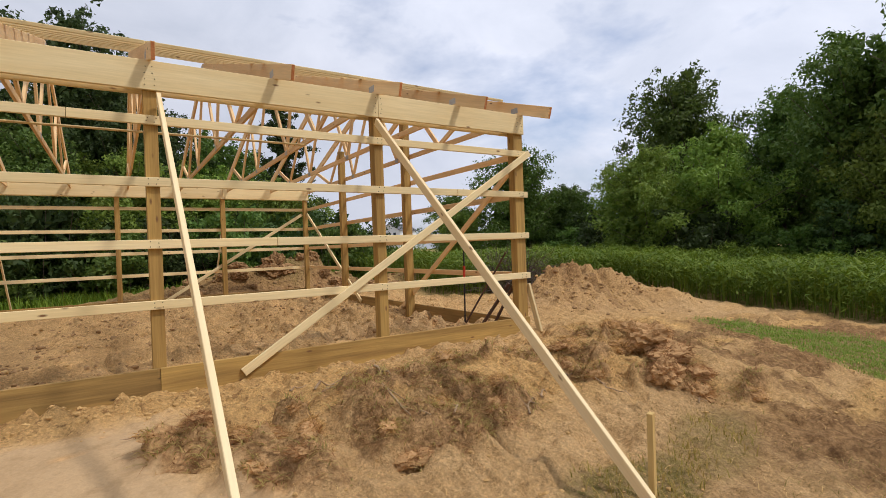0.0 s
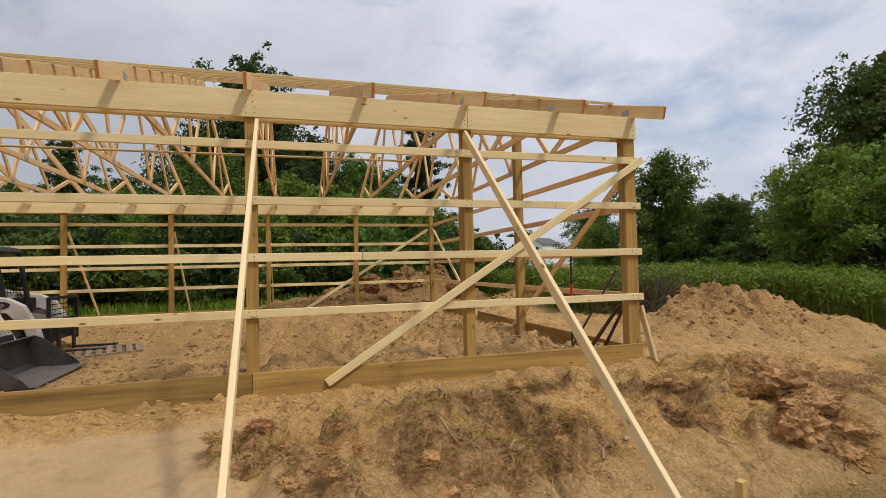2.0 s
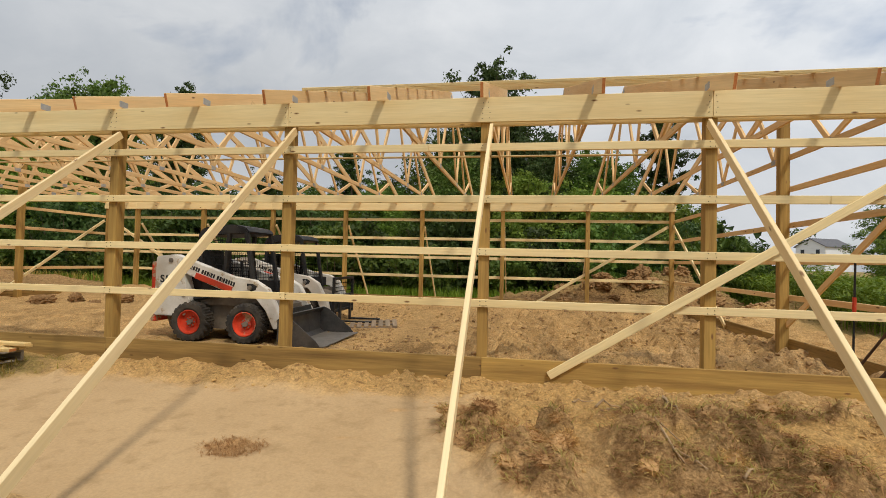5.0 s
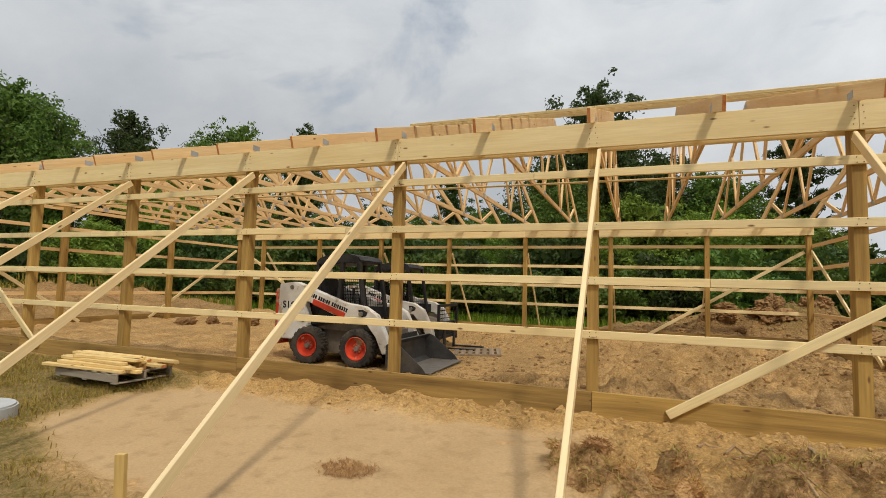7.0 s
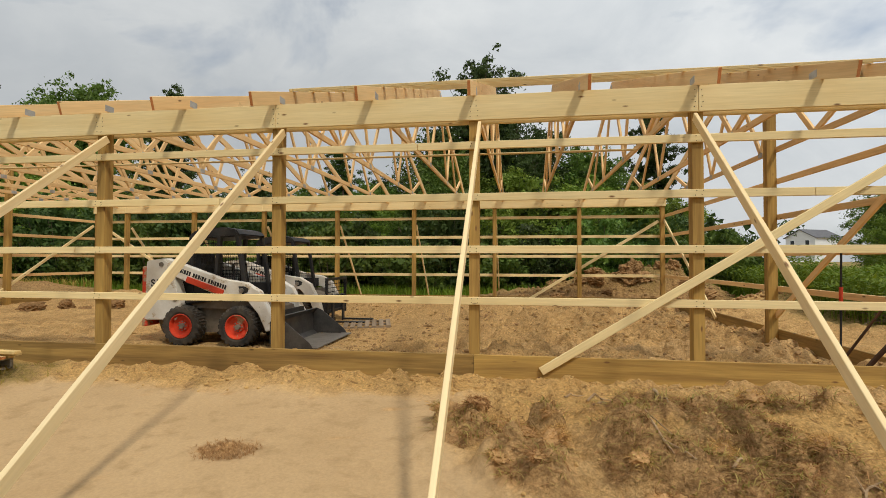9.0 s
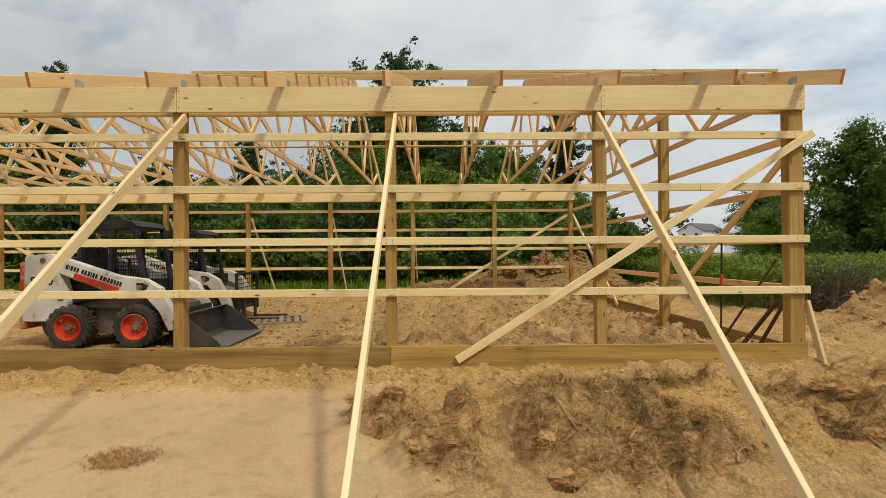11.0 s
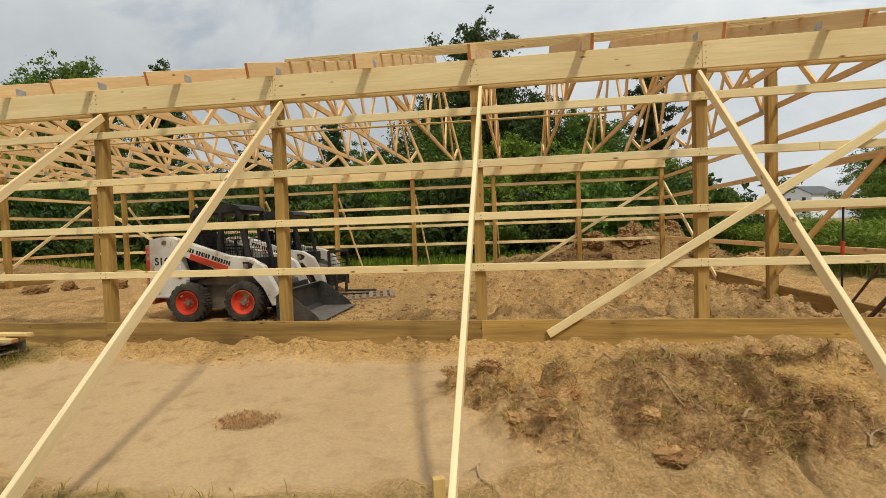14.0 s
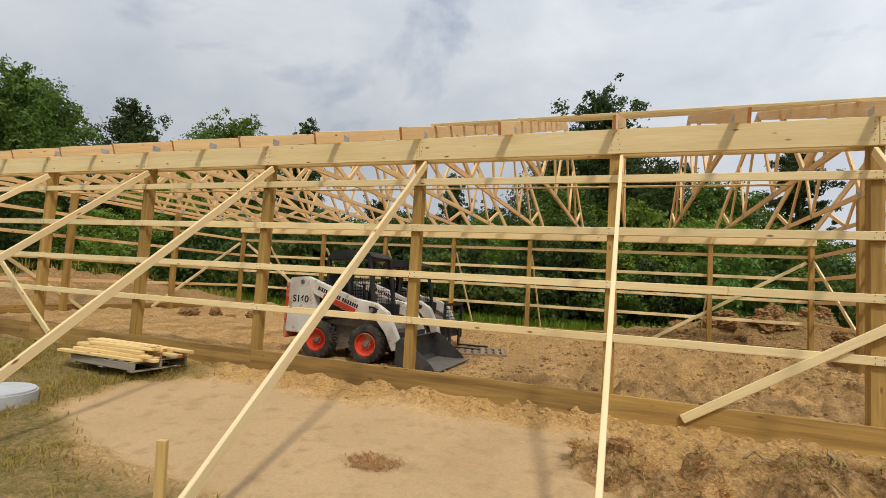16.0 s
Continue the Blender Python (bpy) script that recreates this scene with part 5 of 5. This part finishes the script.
SK1 = (-9.68, 2.98, 1.0)
skid = skid_steer("bucket", "white skid steer with red wheels and dirt bucket")
skid.matrix_basis = pose(SK1[0], SK1[1], -0.18, 0, 0, SK1[2]) @ Matrix.Scale(1.04, 4)
for up, s in [(c, c.data.vertices[0].co.y) for c in skid.children if c.name.startswith("upright")]:
    lettering("S160", 0.175, pose(-0.9, -0.724, 0.985, 90, 0, 0) if s < 0 else pose(-0.9, 0.724, 0.985, 90, 0, 180), INK, up)
skid2 = skid_steer("forks", "white skid steer with pallet forks behind another")
skid2.matrix_basis = pose(-9.95, 5.8, -0.18, 0, 0, 0) @ Matrix.Scale(1.03, 4)


# ---- pallets and lumber ----
def pallet(label, wide=1.2, deep=1.0, mat=GREYWOOD):
    t = new("pallet")
    for y in (-deep / 2 + 0.02, 0, deep / 2 - 0.02):
        board("stringer", (-wide / 2, y, 0.065), (wide / 2, y, 0.065), 0.09, 0.038, mat, t)
    n = 7
    for i in range(n):
        x = -wide / 2 + 0.05 + (wide - 0.1) * i / (n - 1)
        board("deck_board", (x, -deep / 2, 0.121), (x, deep / 2, 0.121), 0.1, 0.018, mat, t, (0, 0, 1))
        if i in (0, 3, 6):
            board("deck_board", (x, -deep / 2, 0.009), (x, deep / 2, 0.009), 0.1, 0.018, mat, t, (0, 0, 1))
    return tagged(t, label, "pallet")


OLDWOOD = material("weathered_brown_wood", (0.36, 0.27, 0.18), (0.23, 0.165, 0.105), GRAIN, 0.85, 0.4, 9, 2, 0.3, depth=0.004)
p1 = pallet("weathered brown wooden pallet sunk in barn floor sand", 1.05, 0.95, OLDWOOD)
p1.matrix_basis = pose(-7.8, 5.35, -0.245, 2, -2, 16)
p2 = pallet("wooden pallet on the grass under cut lumber", 1.25, 0.8)
PX, PY = -11.12, -0.85
pz = drop_z(PX, PY) + 0.04
p2.matrix_basis = pose(PX, PY, pz, 0, 0, -3)
rl = random.Random(8)
STACK = material("yellow_cut_pine", (0.78, 0.58, 0.26), (0.66, 0.44, 0.17), GRAIN, 0.7, 0.2, 9, 1.2, 0.2, knots=True, depth=0.004)
for layer, n in enumerate((7, 6, 5, 3)):
    for i in range(n):
        y = PY - 0.36 + 0.115 * i + rl.uniform(-0.01, 0.01) + 0.05 * layer
        ln, sh = rl.uniform(1.0, 1.5), rl.uniform(-0.15, 0.25)
        tw = rl.uniform(-0.04, 0.04)
        z = pz + 0.13 + 0.021 + layer * 0.041
        ob = board("plank", (PX - ln / 2 + sh, y - tw, z), (PX + ln / 2 + sh, y + tw, z), 0.089, 0.038, STACK, None, (0, 0, 1), ENDGRAIN if i == 3 else STACK)
        tagged(ob, "short cut pine plank stacked on a pallet", "plank", "planks on the pallet")

# ---- concrete ring at the edge of the sand ----
CONC = material("pale_concrete", (0.50, 0.51, 0.52), (0.40, 0.41, 0.42), (1, 1, 1), 0.8, 0.3, 30, 4, 0.12, depth=0.004)
bm = bmesh.new()
add_tube(bm, (0, 0, 0), (0, 0, 0.2), 0.4, 0.4, 48)
bmesh.ops.bevel(bm, geom=[e for e in bm.edges if abs(e.verts[0].co.z - e.verts[1].co.z) < 0.01], offset=0.02, segments=2, affect="EDGES")
cap = finish("well_cap", bm, CONC)
cap.matrix_basis = pose(-10.95, -2.55, drop_z(-10.95, -2.55) - 0.03)
tagged(cap, "round pale concrete cap lying on grass", "concrete cap")

# ---- stakes beside the props ----
STAKEWOOD = material("yellow_stake_wood", (0.64, 0.44, 0.16), (0.52, 0.33, 0.11), (7, 7, 0.35), 0.75, 0.3, 9, 1.5, 0.25, depth=0.004)
for x, y, top, lean in ((-2.2, -3.52, 0.13, 1), (-4.86, -3.45, 0.08, 0), (-7.41, -3.52, 0.24, -2), (-9.75, -4.0, 0.2, 2), (-12.2, -4.0, 0.2, 0)):
    bm = bmesh.new()
    z0 = drop_z(x, y)
    h = top - z0
    add_box(bm, (0, 0, h / 2 - 0.1), (0.062, 0.04, h + 0.2), None, 0.004)
    o = finish("stake", bm, STAKEWOOD)
    o.matrix_basis = pose(x, y, z0, 0, lean, 20)
    tagged(o, "short yellow pine stake driven into sand", "stake", "stakes beside the props")

# ---- tools leaning inside the corner ----
bm = bmesh.new()
add_tube(bm, (0, 0, 0), (0, 0, 1.42), 0.013, seg=8)
rod = finish("digging_bar", bm, BLACK)
rod.matrix_basis = pose(-0.42, 1.15, drop_z(-0.42, 1.15) - 0.05, 0, 1)
tagged(rod, "black steel bar with a red band", "digging bar")
bm = bmesh.new()
add_tube(bm, (0, 0, 0.78), (0, 0, 0.98), 0.022, seg=10)
part("band", bm, RED, rod, "red grip band")
RUST = material("rusty_handle", (0.16, 0.085, 0.05), (0.10, 0.06, 0.04), (1, 1, 0.3), 0.8, 0.3, 20, 4, 0.2)
for a, b, r in (((-0.5, 1.2, -0.12), (-0.13, 0.35, 1.25), 0.017), ((-0.45, 0.85, -0.12), (-0.14, 0.3, 0.75), 0.03), ((-0.25, 0.75, -0.12), (-0.14, 0.22, 0.72), 0.025)):
    bm = bmesh.new()
    d = Vector(b) - Vector(a)
    add_tube(bm, (0, 0, 0), d * 0.96, r, r * 0.85, 8)
    add_box(bm, d * 0.06, (0.12, 0.05, 0.2), d.to_track_quat("Z", "Y").to_matrix().to_4x4(), 0.01)
    o = finish("shovel", bm, RUST)
    o.matrix_basis = pose(*a)
    tagged(o, "rusty long-handled tool leaning on the corner post", "shovel", "tools in the corner")

# ---- sticks and roots on the torn ground ----
def ring(bm, rings, at, way, r, n=6):
    """One more ring of a tube that follows a bent line, joined to the ring before."""
    q = way.to_track_quat("Z", "Y")
    now = [bm.verts.new(at + q @ Vector((r * math.cos(6.2832 * i / n), r * math.sin(6.2832 * i / n), 0))) for i in range(n)]
    if rings:
        for i in range(n):
            bm.faces.new((rings[-1][i], rings[-1][(i + 1) % n], now[(i + 1) % n], now[i]))
    rings.append(now)


STICK = material("bare_root", (0.30, 0.19, 0.10), (0.46, 0.33, 0.20), (3, 3, 3), 0.9, 0.4, 20, 5, 0.25)
rk = random.Random(31)
for x, y, ang, ln, r in ((-4.75, -2.55, -75, 0.55, 0.009), (-4.9, -1.2, 160, 0.35, 0.011), (-3.85, -1.3, 10, 0.5, 0.012), (-3.8, -1.42, 25, 0.35, 0.010), (-3.3, -1.45, -50, 0.22, 0.014), (-3.6, -1.9, -28, 0.6, 0.012),
                         (-3.05, -2.35, 20, 0.3, 0.01), (-2.35, -2.5, 60, 0.4, 0.01), (-2.0, -2.3, 75, 0.28, 0.012), (-1.3, -2.2, -40, 0.4, 0.009), (-1.5, -2.05, 15, 0.35, 0.008), (-4.0, -1.22, 40, 0.3, 0.008),
                         (-0.6, -2.9, 10, 0.3, 0.007), (0.9, -1.0, -15, 0.5, 0.01), (-4.6, -1.75, 60, 0.2, 0.009)):
    bm, rings = bmesh.new(), []
    p, a, forks = Vector((0, 0, 0.012)), radians(ang), []
    z0 = drop_z(x, y)
    for i in range(7):
        q = p + Vector((math.cos(a), math.sin(a), 0)) * ln / 7
        q.z = drop_z(x + q.x, y + q.y) - z0 + 0.012 + rk.uniform(0, 0.015)
        ring(bm, rings, q, q - p, r * (1 - i * 0.11))
        if i in (2, 4):
            b = a + rk.choice((-0.8, 0.8))
            e = p + Vector((math.cos(b), math.sin(b), 0.12)) * ln * rk.uniform(0.15, 0.3)
            e.z = drop_z(x + e.x, y + e.y) - z0 + 0.02
            forks.append((p.copy(), e))
        a += rk.uniform(-0.4, 0.4)
        p = q
    o = finish("stick", bm, STICK)
    o.matrix_basis = pose(x, y, z0)
    for p, e in forks:
        bm = bmesh.new()
        add_tube(bm, p, e, r * 0.6, r * 0.25, 5)
        part("twig", bm, STICK, o)
    tagged(o, "bare forked root lying on torn dirt", "stick", "roots on the heap")

# ---- bare brush beside the frame ----
bm = bmesh.new()
rb = random.Random(12)
for i in range(420):
    a, e = rb.uniform(0, 6.28), rb.uniform(0.1, 1.3)
    p = Vector((rb.gauss(0, 0.3), rb.gauss(0, 0.3), 0))
    d = Vector((math.cos(a) * math.cos(e), math.sin(a) * math.cos(e), math.sin(e)))
    for k in range(3):
        q = p + d * rb.uniform(0.25, 0.45)
        add_tube(bm, p, q, 0.008 - 0.002 * k, 0.006 - 0.002 * k, 4, caps=False)
        d = (d + Vector((rb.gauss(0, 0.35), rb.gauss(0, 0.35), rb.gauss(-0.15, 0.3)))).normalized()
        p = q
o = finish("brush", bm, material("dead_twigs", (0.10, 0.075, 0.055), (0.17, 0.13, 0.095), (1, 1, 1), 0.95, 0.3, 20, 4, 0.3))
o.matrix_basis = pose(4.5, 5.7, drop_z(4.5, 5.7)) @ Matrix.Scale(1.35, 4)
tagged(o, "pile of dead grey-brown brush beside the weeds", "brush")

# ---- house beyond the trees ----
SIDING = material("white_siding", (0.78, 0.79, 0.80), (0.70, 0.71, 0.73), (0.2, 0.2, 6), 0.6, 0.3, 6, 2, 0.06, depth=0.02)
SHINGLE = material("grey_shingles", (0.13, 0.13, 0.14), (0.09, 0.09, 0.10), (1, 1, 1), 0.9, 0.5, 6, 2, 0.2, depth=0.03)
PANE = material("dark_window_glass", (0.03, 0.035, 0.04), (0.04, 0.045, 0.05), (1, 1, 1), 0.1, 0.0, 5, 2, 0.05)
house = new("house")
tagged(house, "white house with grey roof beyond the trees", "house")
bm = bmesh.new()
add_box(bm, (0, 0, 2.4), (7.0, 9.0, 5.6))
part("wall", bm, SIDING, house)
bm = bmesh.new()
add_prism(bm, [(-3.9, 4.95), (0, 7.0), (3.9, 4.95), (3.9, 5.12), (0, 7.2), (-3.9, 5.12)], -4.8, 4.8)
bmesh.ops.recalc_face_normals(bm, faces=bm.faces)
part("roof", bm, SHINGLE, house)
bm = bmesh.new()
add_prism(bm, [(-3.5, 5.2), (3.5, 5.2), (0, 7.04)], -4.5, 4.5)
bmesh.ops.recalc_face_normals(bm, faces=bm.faces)
part("gable", bm, SIDING, house)
for x in (-1.8, 1.8):
    for z in (1.2, 3.9):
        bm = bmesh.new()
        add_box(bm, (x, -4.52, z), (1.1, 0.06, 1.3), None, 0.01)
        w = part("window", bm, SIDING, house)
        bm = bmesh.new()
        add_box(bm, (x, -4.56, z), (0.9, 0.02, 1.1))
        part("pane", bm, PANE, w)
house.matrix_basis = pose(50.3, 99, 1.6, 0, 0, -62) @ Matrix.Scale(0.78, 4)
